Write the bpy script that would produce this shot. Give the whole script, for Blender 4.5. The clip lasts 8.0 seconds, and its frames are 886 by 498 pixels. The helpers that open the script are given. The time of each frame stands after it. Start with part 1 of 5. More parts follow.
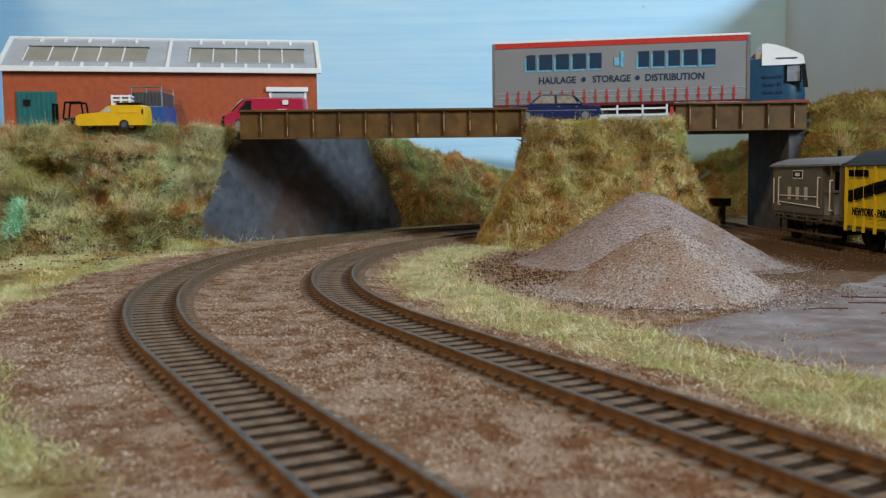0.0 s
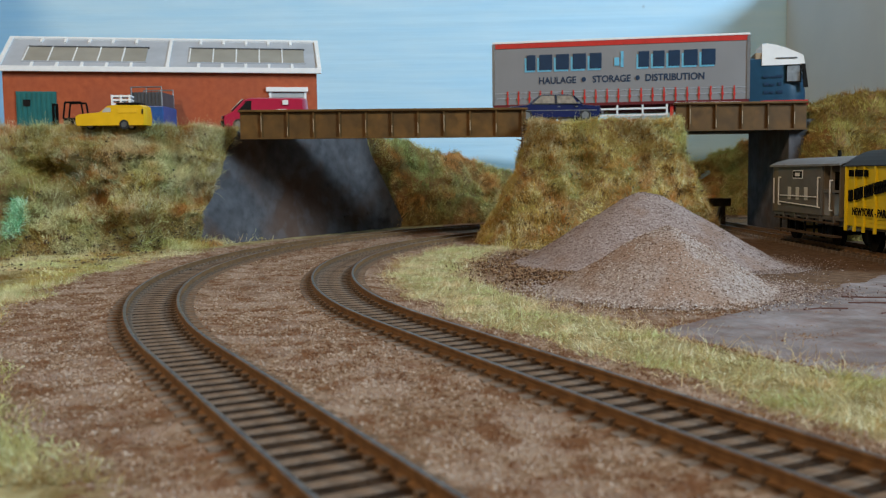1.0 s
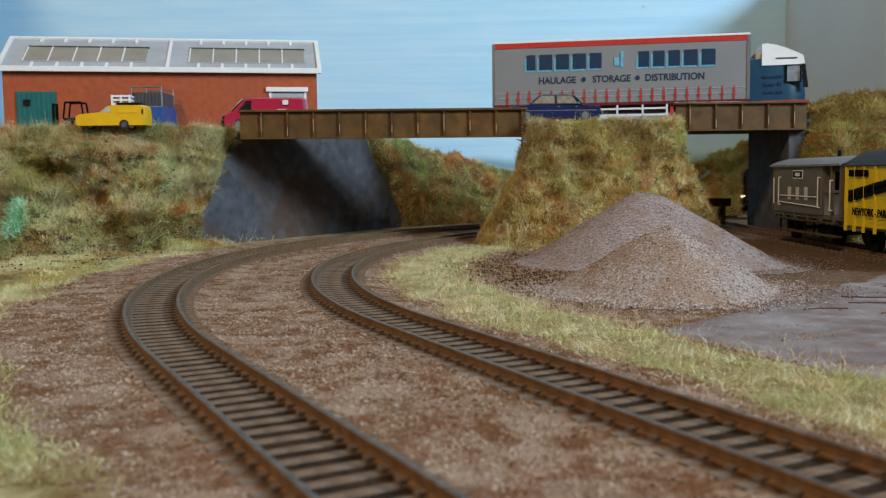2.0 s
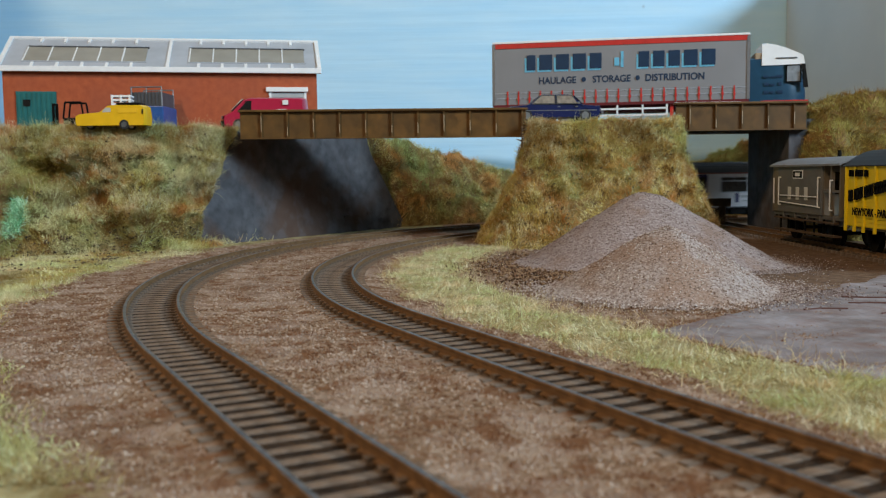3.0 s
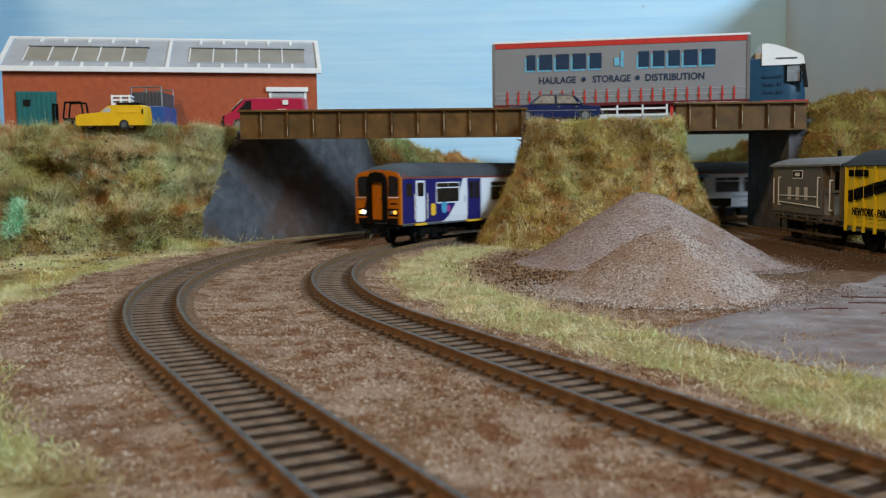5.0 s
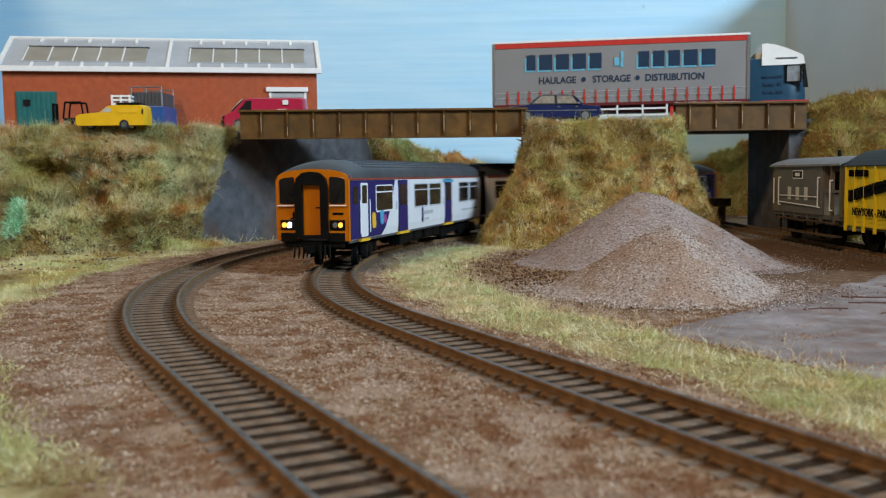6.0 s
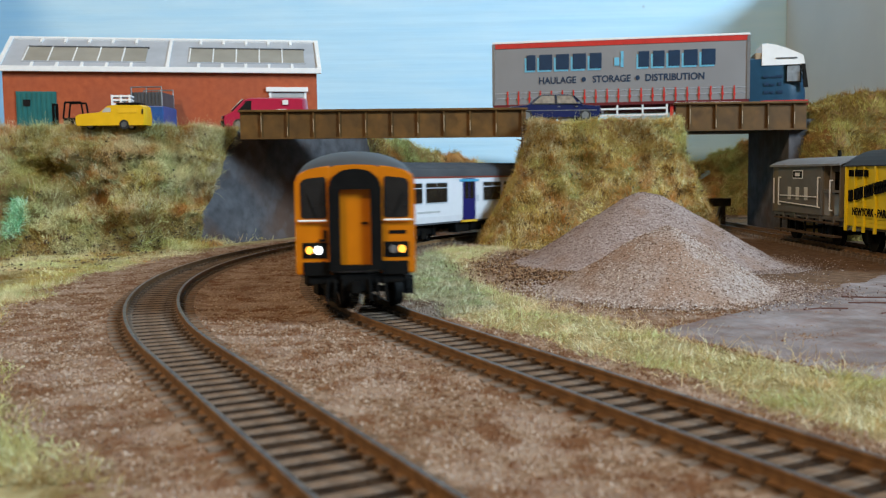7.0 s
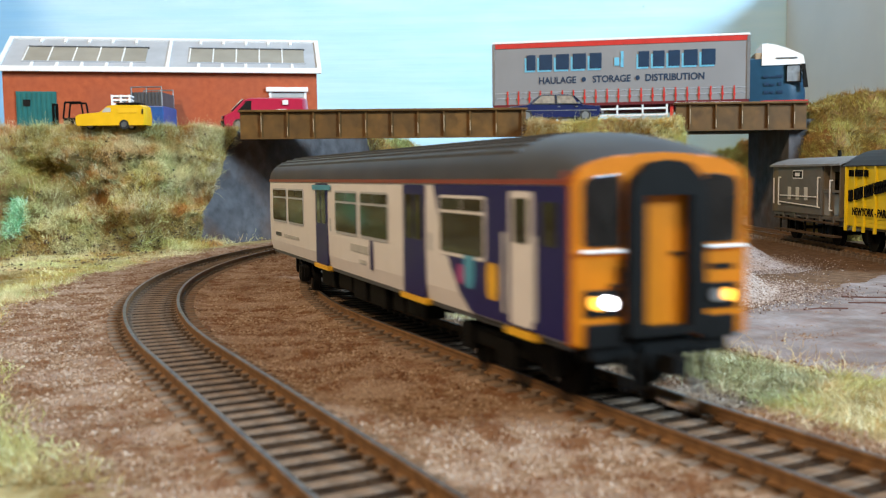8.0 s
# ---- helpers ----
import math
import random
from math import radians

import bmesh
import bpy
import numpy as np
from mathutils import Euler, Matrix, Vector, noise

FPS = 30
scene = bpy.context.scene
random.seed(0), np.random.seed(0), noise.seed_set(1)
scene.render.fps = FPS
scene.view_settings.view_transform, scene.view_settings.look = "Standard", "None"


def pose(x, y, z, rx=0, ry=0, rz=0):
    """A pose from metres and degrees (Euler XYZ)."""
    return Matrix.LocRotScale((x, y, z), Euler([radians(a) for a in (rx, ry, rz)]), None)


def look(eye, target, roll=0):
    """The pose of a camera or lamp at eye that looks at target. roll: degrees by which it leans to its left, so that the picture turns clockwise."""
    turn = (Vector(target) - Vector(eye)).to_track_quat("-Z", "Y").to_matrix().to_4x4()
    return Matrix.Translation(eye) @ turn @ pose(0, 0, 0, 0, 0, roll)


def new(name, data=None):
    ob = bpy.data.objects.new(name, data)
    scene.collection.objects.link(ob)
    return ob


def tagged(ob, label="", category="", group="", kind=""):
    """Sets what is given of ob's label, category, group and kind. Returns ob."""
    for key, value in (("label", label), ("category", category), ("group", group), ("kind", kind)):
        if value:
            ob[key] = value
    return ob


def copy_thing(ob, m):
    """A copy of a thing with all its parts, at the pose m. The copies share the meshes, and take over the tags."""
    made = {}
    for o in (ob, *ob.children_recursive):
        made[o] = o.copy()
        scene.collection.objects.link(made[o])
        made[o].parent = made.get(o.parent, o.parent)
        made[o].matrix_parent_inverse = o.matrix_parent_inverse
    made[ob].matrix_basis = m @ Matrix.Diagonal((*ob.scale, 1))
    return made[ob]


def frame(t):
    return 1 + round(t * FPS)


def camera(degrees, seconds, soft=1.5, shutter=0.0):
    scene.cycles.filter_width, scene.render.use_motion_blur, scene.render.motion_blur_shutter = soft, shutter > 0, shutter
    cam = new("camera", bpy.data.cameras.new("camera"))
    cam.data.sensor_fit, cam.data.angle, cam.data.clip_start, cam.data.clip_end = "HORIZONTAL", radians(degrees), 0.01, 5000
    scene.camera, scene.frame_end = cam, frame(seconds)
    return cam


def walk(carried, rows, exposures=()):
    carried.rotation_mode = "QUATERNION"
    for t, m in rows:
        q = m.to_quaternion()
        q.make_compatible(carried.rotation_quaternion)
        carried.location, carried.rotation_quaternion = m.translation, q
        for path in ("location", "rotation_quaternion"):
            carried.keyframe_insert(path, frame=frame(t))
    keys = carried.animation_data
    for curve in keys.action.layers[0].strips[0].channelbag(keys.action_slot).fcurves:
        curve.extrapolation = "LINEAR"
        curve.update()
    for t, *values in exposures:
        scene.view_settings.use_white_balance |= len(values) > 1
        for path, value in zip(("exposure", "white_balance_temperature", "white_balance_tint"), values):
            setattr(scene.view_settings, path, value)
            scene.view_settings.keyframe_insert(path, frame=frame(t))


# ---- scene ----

# All lengths below are in plan units of 1.065 mm (gauge 16.5 mm between rail heads); MM turns them into metres.
MM = 0.001065
cam = camera(51.46, 8.0, soft=1.0, shutter=0.8)
EYE = pose(0, 0, 40.9 * MM, 90 - 4.605, 0, 0) @ pose(0, 0, 0, 0, 0, -0.69)
walk(cam, [(0.0, EYE), (8.0, EYE)], exposures=[(0.0, 0.0), (4.7, 0.0), (6.0, 0.1), (7.0, 0.26), (7.5, 0.42), (8.0, 0.76)])
cam.data.dof.use_dof = True
cam.data.dof.focus_distance = 0.40
cam.data.dof.aperture_fstop = 33

# ---- light: a window in the wall, a warm ceiling lamp, dim air outside ----
world = bpy.data.worlds.new("world")
scene.world = world
world.use_nodes = True
world.node_tree.nodes["Background"].inputs[0].default_value = (0.6, 0.75, 1.0, 1)
world.node_tree.nodes["Background"].inputs[1].default_value = 0.3


def area_light(name, eye, target, w, h, power, colour):
    data = bpy.data.lights.new(name, "AREA")
    data.shape, data.size, data.size_y, data.energy, data.color = "RECTANGLE", w, h, power, colour
    ob = new(name, data)
    ob.matrix_basis = look(eye, target)
    return ob


area_light("window_light", (1.50, -0.52, 0.98), (0.0, 0.5, 0.05), 0.5, 0.55, 48.5, (0.60, 0.82, 1.0))
area_light("ceiling_light", (-0.72, -0.60, 1.22), (0.0, 0.45, 0.0), 0.18, 0.18, 14.2, (1.0, 0.72, 0.44))


# ---- materials ----
def material(name, stops, grain=2.0, rough=0.75, metal=0.0, bump=0.0, bump_grain=None, coarse=None, random_mix=0.0, spec=0.5):
    """stops: colours across a fine noise whose features are about grain mm; coarse: (colour, size in mm, amount) patches."""
    m = bpy.data.materials.new(name)
    m.use_nodes = True
    nt = m.node_tree
    n, l = nt.nodes, nt.links
    b = n["Principled BSDF"]
    b.inputs["Roughness"].default_value, b.inputs["Metallic"].default_value = rough, metal
    b.inputs["Specular IOR Level"].default_value = spec
    tc = n.new("ShaderNodeTexCoord")
    geo = n.new("ShaderNodeNewGeometry")
    tex = n.new("ShaderNodeTexNoise")
    tex.inputs["Scale"].default_value, tex.inputs["Detail"].default_value = 1000.0 / grain, 5
    l.new(geo.outputs["Position"] if grain > 0.01 and coarse and coarse[0] == "w" else tc.outputs["Object"], tex.inputs["Vector"])
    ramp = n.new("ShaderNodeValToRGB")
    e = ramp.color_ramp.elements
    while len(e) < len(stops):
        e.new(0.5)
    for k, c in enumerate(stops):
        e[k].position = 0.3 + 0.4 * k / max(1, len(stops) - 1)
        e[k].color = (*c, 1)
    if random_mix:
        add = n.new("ShaderNodeMath")
        add.operation = "MULTIPLY_ADD"
        sub = n.new("ShaderNodeMath")
        sub.operation = "SUBTRACT"
        l.new(geo.outputs["Random Per Island"], sub.inputs[0])
        sub.inputs[1].default_value = 0.5
        l.new(sub.outputs[0], add.inputs[0])
        add.inputs[1].default_value = random_mix
        l.new(tex.outputs["Fac"], add.inputs[2])
        l.new(add.outputs[0], ramp.inputs[0])
    else:
        l.new(tex.outputs["Fac"], ramp.inputs[0])
    out = ramp.outputs[0]
    for patch in (coarse if isinstance(coarse, list) else [coarse] if coarse else []):
        t2 = n.new("ShaderNodeTexNoise")
        t2.inputs["Scale"].default_value, t2.inputs["Detail"].default_value = 1000.0 / patch[1], 4
        l.new(tc.outputs["Object"], t2.inputs["Vector"])
        r2 = n.new("ShaderNodeMapRange")
        r2.inputs["From Min"].default_value, r2.inputs["From Max"].default_value = 0.49, 0.62
        r2.inputs["To Max"].default_value = patch[2]
        l.new(t2.outputs["Fac"], r2.inputs["Value"])
        mix = n.new("ShaderNodeMix")
        mix.data_type = "RGBA"
        l.new(r2.outputs[0], mix.inputs[0])
        l.new(out, mix.inputs[6])
        mix.inputs[7].default_value = (*patch[0], 1)
        out = mix.outputs[2]
    l.new(out, b.inputs["Base Color"])
    if bump:
        t3 = n.new("ShaderNodeTexNoise")
        t3.inputs["Scale"].default_value, t3.inputs["Detail"].default_value = 1000.0 / (bump_grain or grain), 4
        l.new(tc.outputs["Object"], t3.inputs["Vector"])
        bp = n.new("ShaderNodeBump")
        bp.inputs["Strength"].default_value, bp.inputs["Distance"].default_value = 0.8, bump * MM
        l.new(t3.outputs["Fac"], bp.inputs["Height"])
        l.new(bp.outputs[0], b.inputs["Normal"])
    return m


def plain(name, c, rough=0.45, metal=0.0, vary=0.12, grain=6.0, bump=0.0, spec=0.5):
    lo, hi = [max(0, v * (1 - vary)) for v in c], [min(1, v * (1 + vary)) for v in c]
    return material(name, [lo, hi], grain, rough, metal, bump, spec=spec)


def glowing(name, c, strength):
    m = plain(name, c, 0.3)
    b = m.node_tree.nodes["Principled BSDF"]
    b.inputs["Emission Color"].default_value = (*c, 1)
    b.inputs["Emission Strength"].default_value = strength
    return m


def zoned(m, attribute, colours, grain):
    """Lets the flock of a second surface show where the ground carries it."""
    nt = m.node_tree
    n, l = nt.nodes, nt.links
    b = n["Principled BSDF"]
    was = b.inputs["Base Color"].links[0].from_socket
    at = n.new("ShaderNodeAttribute")
    at.attribute_name = attribute
    tc = n.new("ShaderNodeTexCoord")
    tex = n.new("ShaderNodeTexNoise")
    tex.inputs["Scale"].default_value, tex.inputs["Detail"].default_value = 1000.0 / grain, 5
    l.new(tc.outputs["Object"], tex.inputs["Vector"])
    ramp = n.new("ShaderNodeValToRGB")
    for k, c in enumerate(colours):
        ramp.color_ramp.elements[k].position = 0.35 + 0.3 * k
        ramp.color_ramp.elements[k].color = (*c, 1)
    l.new(tex.outputs["Fac"], ramp.inputs[0])
    mix = n.new("ShaderNodeMix")
    mix.data_type = "RGBA"
    l.new(at.outputs["Fac"], mix.inputs[0])
    l.new(was, mix.inputs[6])
    l.new(ramp.outputs[0], mix.inputs[7])
    l.new(mix.outputs[2], b.inputs["Base Color"])


M_BALLAST = material("ballast", [(0.13, 0.068, 0.034), (0.235, 0.145, 0.088), (0.34, 0.24, 0.17)], 2.4, 0.9, bump=1.4, bump_grain=1.3, coarse=[((0.155, 0.062, 0.022), 6, 0.85), ((0.40, 0.30, 0.23), 15, 0.55), ((0.17, 0.105, 0.07), 70, 0.4)], spec=0.15)
zoned(M_BALLAST, "grass", [(0.22, 0.18, 0.07), (0.42, 0.38, 0.20)], 7)
# Track bed: near-black dirt colour that also holds the shade between the sleepers.
zoned(M_BALLAST, "bed_dirt_shade", [(0.016, 0.009, 0.005), (0.05, 0.028, 0.014)], 3)
zoned(M_BALLAST, "earth", [(0.10, 0.055, 0.03), (0.17, 0.10, 0.06)], 5)
M_GRAIN = material("ballast_grain", [(0.12, 0.052, 0.022), (0.225, 0.135, 0.08), (0.27, 0.18, 0.12), (0.36, 0.27, 0.205)], 7, 0.9, random_mix=0.5, coarse=[((0.14, 0.058, 0.022), 6, 0.8), ((0.38, 0.29, 0.235), 15, 0.4)])
M_PILE = material("gravel", [(0.20, 0.14, 0.115), (0.32, 0.255, 0.225), (0.45, 0.38, 0.35)], 1.4, 0.95, bump=0.7, bump_grain=1.0, coarse=[((0.26, 0.15, 0.09), 26, 0.6)])
M_PILE_DARK = material("gravel_dark", [(0.17, 0.115, 0.10), (0.27, 0.205, 0.185), (0.38, 0.31, 0.29)], 1.4, 0.95, bump=0.7, bump_grain=1.0, coarse=[((0.22, 0.125, 0.08), 26, 0.6)])
M_PILE_DARK_GRAIN = material("gravel_dark_grain", [(0.12, 0.075, 0.058), (0.21, 0.15, 0.125), (0.25, 0.185, 0.16), (0.40, 0.33, 0.30)], 4, 0.9, random_mix=0.7)
M_PILE_GRAIN = material("gravel_grain", [(0.17, 0.105, 0.075), (0.28, 0.20, 0.16), (0.34, 0.26, 0.215), (0.52, 0.45, 0.41)], 4, 0.9, random_mix=0.7)
M_YARD = material("yard_plaster", [(0.16, 0.13, 0.125), (0.275, 0.235, 0.235)], 9, 0.75, bump=2.0, bump_grain=6, coarse=[((0.16, 0.085, 0.065), 13, 0.65), ((0.33, 0.29, 0.30), 40, 0.5), ((0.12, 0.08, 0.07), 60, 0.4)])
M_CRACK = plain("crack", (0.11, 0.05, 0.04), 0.9)
M_SLEEPER = material("sleeper", [(0.10, 0.071, 0.051), (0.215, 0.16, 0.122)], 2.5, 0.9, bump=0.2, coarse=[((0.17, 0.095, 0.048), 7, 0.6)], spec=0.2)
M_RAIL_SIDE = material("rail_rust", [(0.12, 0.06, 0.024), (0.22, 0.115, 0.045)], 3, 0.7, bump=0.15)
M_RAIL_TOP = plain("rail_head", (0.17, 0.155, 0.145), 0.45, 0.8, 0.35, 3)
M_SLOPE = material("slope_earth", [(0.09, 0.052, 0.017), (0.17, 0.115, 0.035), (0.27, 0.215, 0.07)], 9, 0.95, bump=2.0, bump_grain=4, coarse=[((0.22, 0.10, 0.03), 26, 0.8), ((0.19, 0.22, 0.06), 34, 0.6)])


def grass_material(name, stops, extra):
    return material(name, stops, 16, 0.75, random_mix=0.45, coarse=extra, spec=0.25)


M_GRASS = grass_material("static_grass", [(0.18, 0.095, 0.02), (0.44, 0.31, 0.075), (0.55, 0.50, 0.15), (0.86, 0.80, 0.46)], [((0.50, 0.19, 0.045), 30, 0.85), ((0.84, 0.82, 0.50), 44, 0.75), ((0.18, 0.088, 0.016), 52, 0.9), ((0.44, 0.52, 0.15), 70, 0.45)])
M_GRASS_MOUND = grass_material("static_grass_dry", [(0.30, 0.15, 0.03), (0.66, 0.42, 0.10), (0.73, 0.58, 0.18), (0.90, 0.82, 0.50)], [((0.54, 0.20, 0.045), 18, 0.75), ((0.58, 0.60, 0.18), 26, 0.5), ((0.24, 0.115, 0.025), 33, 0.6)])
M_GRASS_BANK = grass_material("static_grass_bank", [(0.22, 0.12, 0.03), (0.54, 0.38, 0.11), (0.50, 0.55, 0.20), (0.82, 0.72, 0.40)], [((0.70, 0.31, 0.09), 36, 0.85), ((0.34, 0.48, 0.19), 44, 0.75), ((0.16, 0.08, 0.02), 20, 0.5)])
M_GRASS_RUST = grass_material("static_grass_rust", [(0.10, 0.06, 0.016), (0.29, 0.19, 0.04), (0.40, 0.31, 0.075)], [((0.32, 0.13, 0.035), 18, 0.8), ((0.48, 0.45, 0.13), 24, 0.65)])
M_GRASS_PALE = grass_material("static_grass_pale", [(0.36, 0.30, 0.13), (0.58, 0.55, 0.27), (0.86, 0.82, 0.58)], [((0.64, 0.47, 0.26), 16, 0.8), ((0.42, 0.50, 0.18), 26, 0.55)])
M_STRAW = grass_material("static_grass_straw", [(0.42, 0.28, 0.12), (0.66, 0.52, 0.28), (0.85, 0.76, 0.52)], [((0.40, 0.22, 0.09), 14, 0.7)])
M_DEBRIS = material("brown_debris", [(0.07, 0.035, 0.016), (0.19, 0.10, 0.05), (0.30, 0.19, 0.11)], 4, 0.9, random_mix=0.8, spec=0.2)
# The green light on the tuft is put into these fibre colours.
M_GRASS_GREENLIT = grass_material("static_grass_greenlit", [(0.14, 0.42, 0.18), (0.34, 0.70, 0.40), (0.60, 0.85, 0.62)], None)
M_TWIG = material("leaf_litter", [(0.03, 0.022, 0.016), (0.13, 0.08, 0.04)], 3, 0.9, random_mix=0.8)
M_CONCRETE = material("abutment", [(0.055, 0.052, 0.056), (0.10, 0.096, 0.103)], 9, 0.9, bump=0.8, bump_grain=5, coarse=[((0.10, 0.055, 0.036), 75, 0.8), ((0.14, 0.14, 0.15), 14, 0.35)], spec=0.2)
M_ASPHALT = material("asphalt", [(0.05, 0.05, 0.05), (0.09, 0.09, 0.09)], 2, 0.9)
M_GIRDER = material("girder_paint", [(0.082, 0.040, 0.010), (0.14, 0.070, 0.018)], 9, 0.5, bump=0.12, coarse=[((0.18, 0.085, 0.022), 14, 0.6), ((0.06, 0.034, 0.014), 30, 0.5)], spec=0.3)
M_WORN = plain("worn_edge", (0.34, 0.25, 0.16), 0.5)
M_BRICK_RED = material("red_wall", [(0.33, 0.062, 0.018), (0.43, 0.092, 0.028)], 5, 0.75, bump=0.12, coarse=[((0.30, 0.07, 0.03), 40, 0.4)])
M_WHITE = plain("white_plastic", (0.80, 0.80, 0.80), 0.4, vary=0.04)
M_ROOF_GREY = plain("roof_grey", (0.40, 0.42, 0.46), 0.5, vary=0.1, grain=20)
M_ROOF_PALE = plain("off_white", (0.55, 0.54, 0.52), 0.5)
M_GLAZE = material("skylight", [(0.26, 0.235, 0.19), (0.33, 0.30, 0.25)], 18, 0.35)
M_TEAL = plain("teal_paint", (0.012, 0.13, 0.13), 0.45)
M_SHUTTER = plain("grey_shutter", (0.42, 0.42, 0.42), 0.5)
M_CAR_YELLOW = plain("yellow_paint", (0.72, 0.42, 0.012), 0.25, vary=0.05)
M_CAR_RED = plain("red_paint", (0.42, 0.012, 0.05), 0.28, vary=0.06)
M_CAR_NAVY = plain("navy_paint", (0.010, 0.015, 0.07), 0.2, vary=0.08)
M_BLUE = plain("blue_paint", (0.02, 0.085, 0.28), 0.4)
M_GLASS = plain("dark_glass", (0.014, 0.012, 0.011), 0.07, vary=0.2, spec=0.4)
M_GLASS_TAN = plain("tan_glass", (0.24, 0.20, 0.16), 0.2, vary=0.3, grain=3)
M_GLASS_MID = plain("grey_glass", (0.22, 0.24, 0.26), 0.12, vary=0.3, grain=4)
# The bright reflection on the glass is put into its pale base colour.
M_GLASS_HIGHLIGHT = plain("highlight_glass", (0.42, 0.40, 0.34), 0.1, vary=0.15)
M_BLACK = plain("black_plastic", (0.0045, 0.0045, 0.0045), 0.6, vary=0.3, spec=0.1)
M_RUBBER = plain("rubber", (0.018, 0.017, 0.016), 0.8)
M_CHROME = plain("chrome", (0.75, 0.75, 0.75), 0.15, 1.0, 0.05)
M_STEEL = plain("steel", (0.35, 0.35, 0.36), 0.35, 0.8)
M_DARK_GREY = plain("dark_grey", (0.065, 0.07, 0.08), 0.5, vary=0.2)
M_VAN_GREY = material("wagon_grey", [(0.095, 0.092, 0.088), (0.125, 0.12, 0.115)], 8, 0.6, coarse=[((0.14, 0.11, 0.085), 14, 0.4)])
M_VAN_ROOF = plain("wagon_roof", (0.19, 0.195, 0.21), 0.6)
M_ROOF_BLACK = plain("wagon_roof_black", (0.022, 0.022, 0.024), 0.6, spec=0.3)
M_VAN_BROWN = plain("wagon_brown", (0.13, 0.10, 0.065), 0.6)
M_VAN_YELLOW = plain("wagon_yellow", (0.78, 0.56, 0.01), 0.4, vary=0.05)
M_TIMBER = material("old_timber", [(0.05, 0.028, 0.014), (0.10, 0.055, 0.025)], 4, 0.8)
M_LORRY = plain("curtain_grey", (0.235, 0.232, 0.238), 0.5, vary=0.05, grain=30, spec=0.3)
M_LORRY_RED = plain("lorry_red", (0.52, 0.03, 0.022), 0.4)
M_LORRY_NAVY = plain("lorry_navy", (0.008, 0.032, 0.075), 0.4)
M_LORRY_CYAN = plain("lorry_cyan", (0.14, 0.44, 0.62), 0.4)
M_LORRY_TEAL = plain("lorry_cab_teal", (0.010, 0.048, 0.09), 0.3)
M_MAROON = plain("maroon", (0.12, 0.008, 0.012), 0.5)
M_TRAIN_ORANGE = plain("train_yellow", (0.50, 0.145, 0.0008), 0.4, vary=0.05, spec=0.25)
M_TRAIN_BLUE = plain("train_blue", (0.014, 0.013, 0.10), 0.35, vary=0.06, spec=0.2)
M_TRAIN_WHITE = plain("train_white", (0.67, 0.65, 0.67), 0.4, vary=0.03, spec=0.3)
M_TRAIN_ROOF = material("train_roof", [(0.040, 0.043, 0.050), (0.068, 0.071, 0.078)], 18, 0.5, spec=0.35)
M_TRAIN_RED = plain("cantrail_red", (0.22, 0.045, 0.03), 0.4)
M_TRAIN_CYAN = plain("train_cyan", (0.06, 0.30, 0.48), 0.4)
M_TRAIN_MAGENTA = plain("train_magenta", (0.35, 0.05, 0.22), 0.4)
M_STEP = plain("step_yellow", (0.72, 0.40, 0.02), 0.5)
M_LAMP_WHITE = glowing("headlamp_glow", (0.9, 0.95, 1.0), 7)
M_LAMP_WARM = glowing("marker_lamp_glow", (1.0, 0.42, 0.05), 1.8)
M_ROOM = plain("room_wall", (0.36, 0.35, 0.33), 0.9, vary=0.04, grain=300)
M_BOARD = plain("baseboard_wood", (0.28, 0.19, 0.11), 0.7, vary=0.2, grain=40)


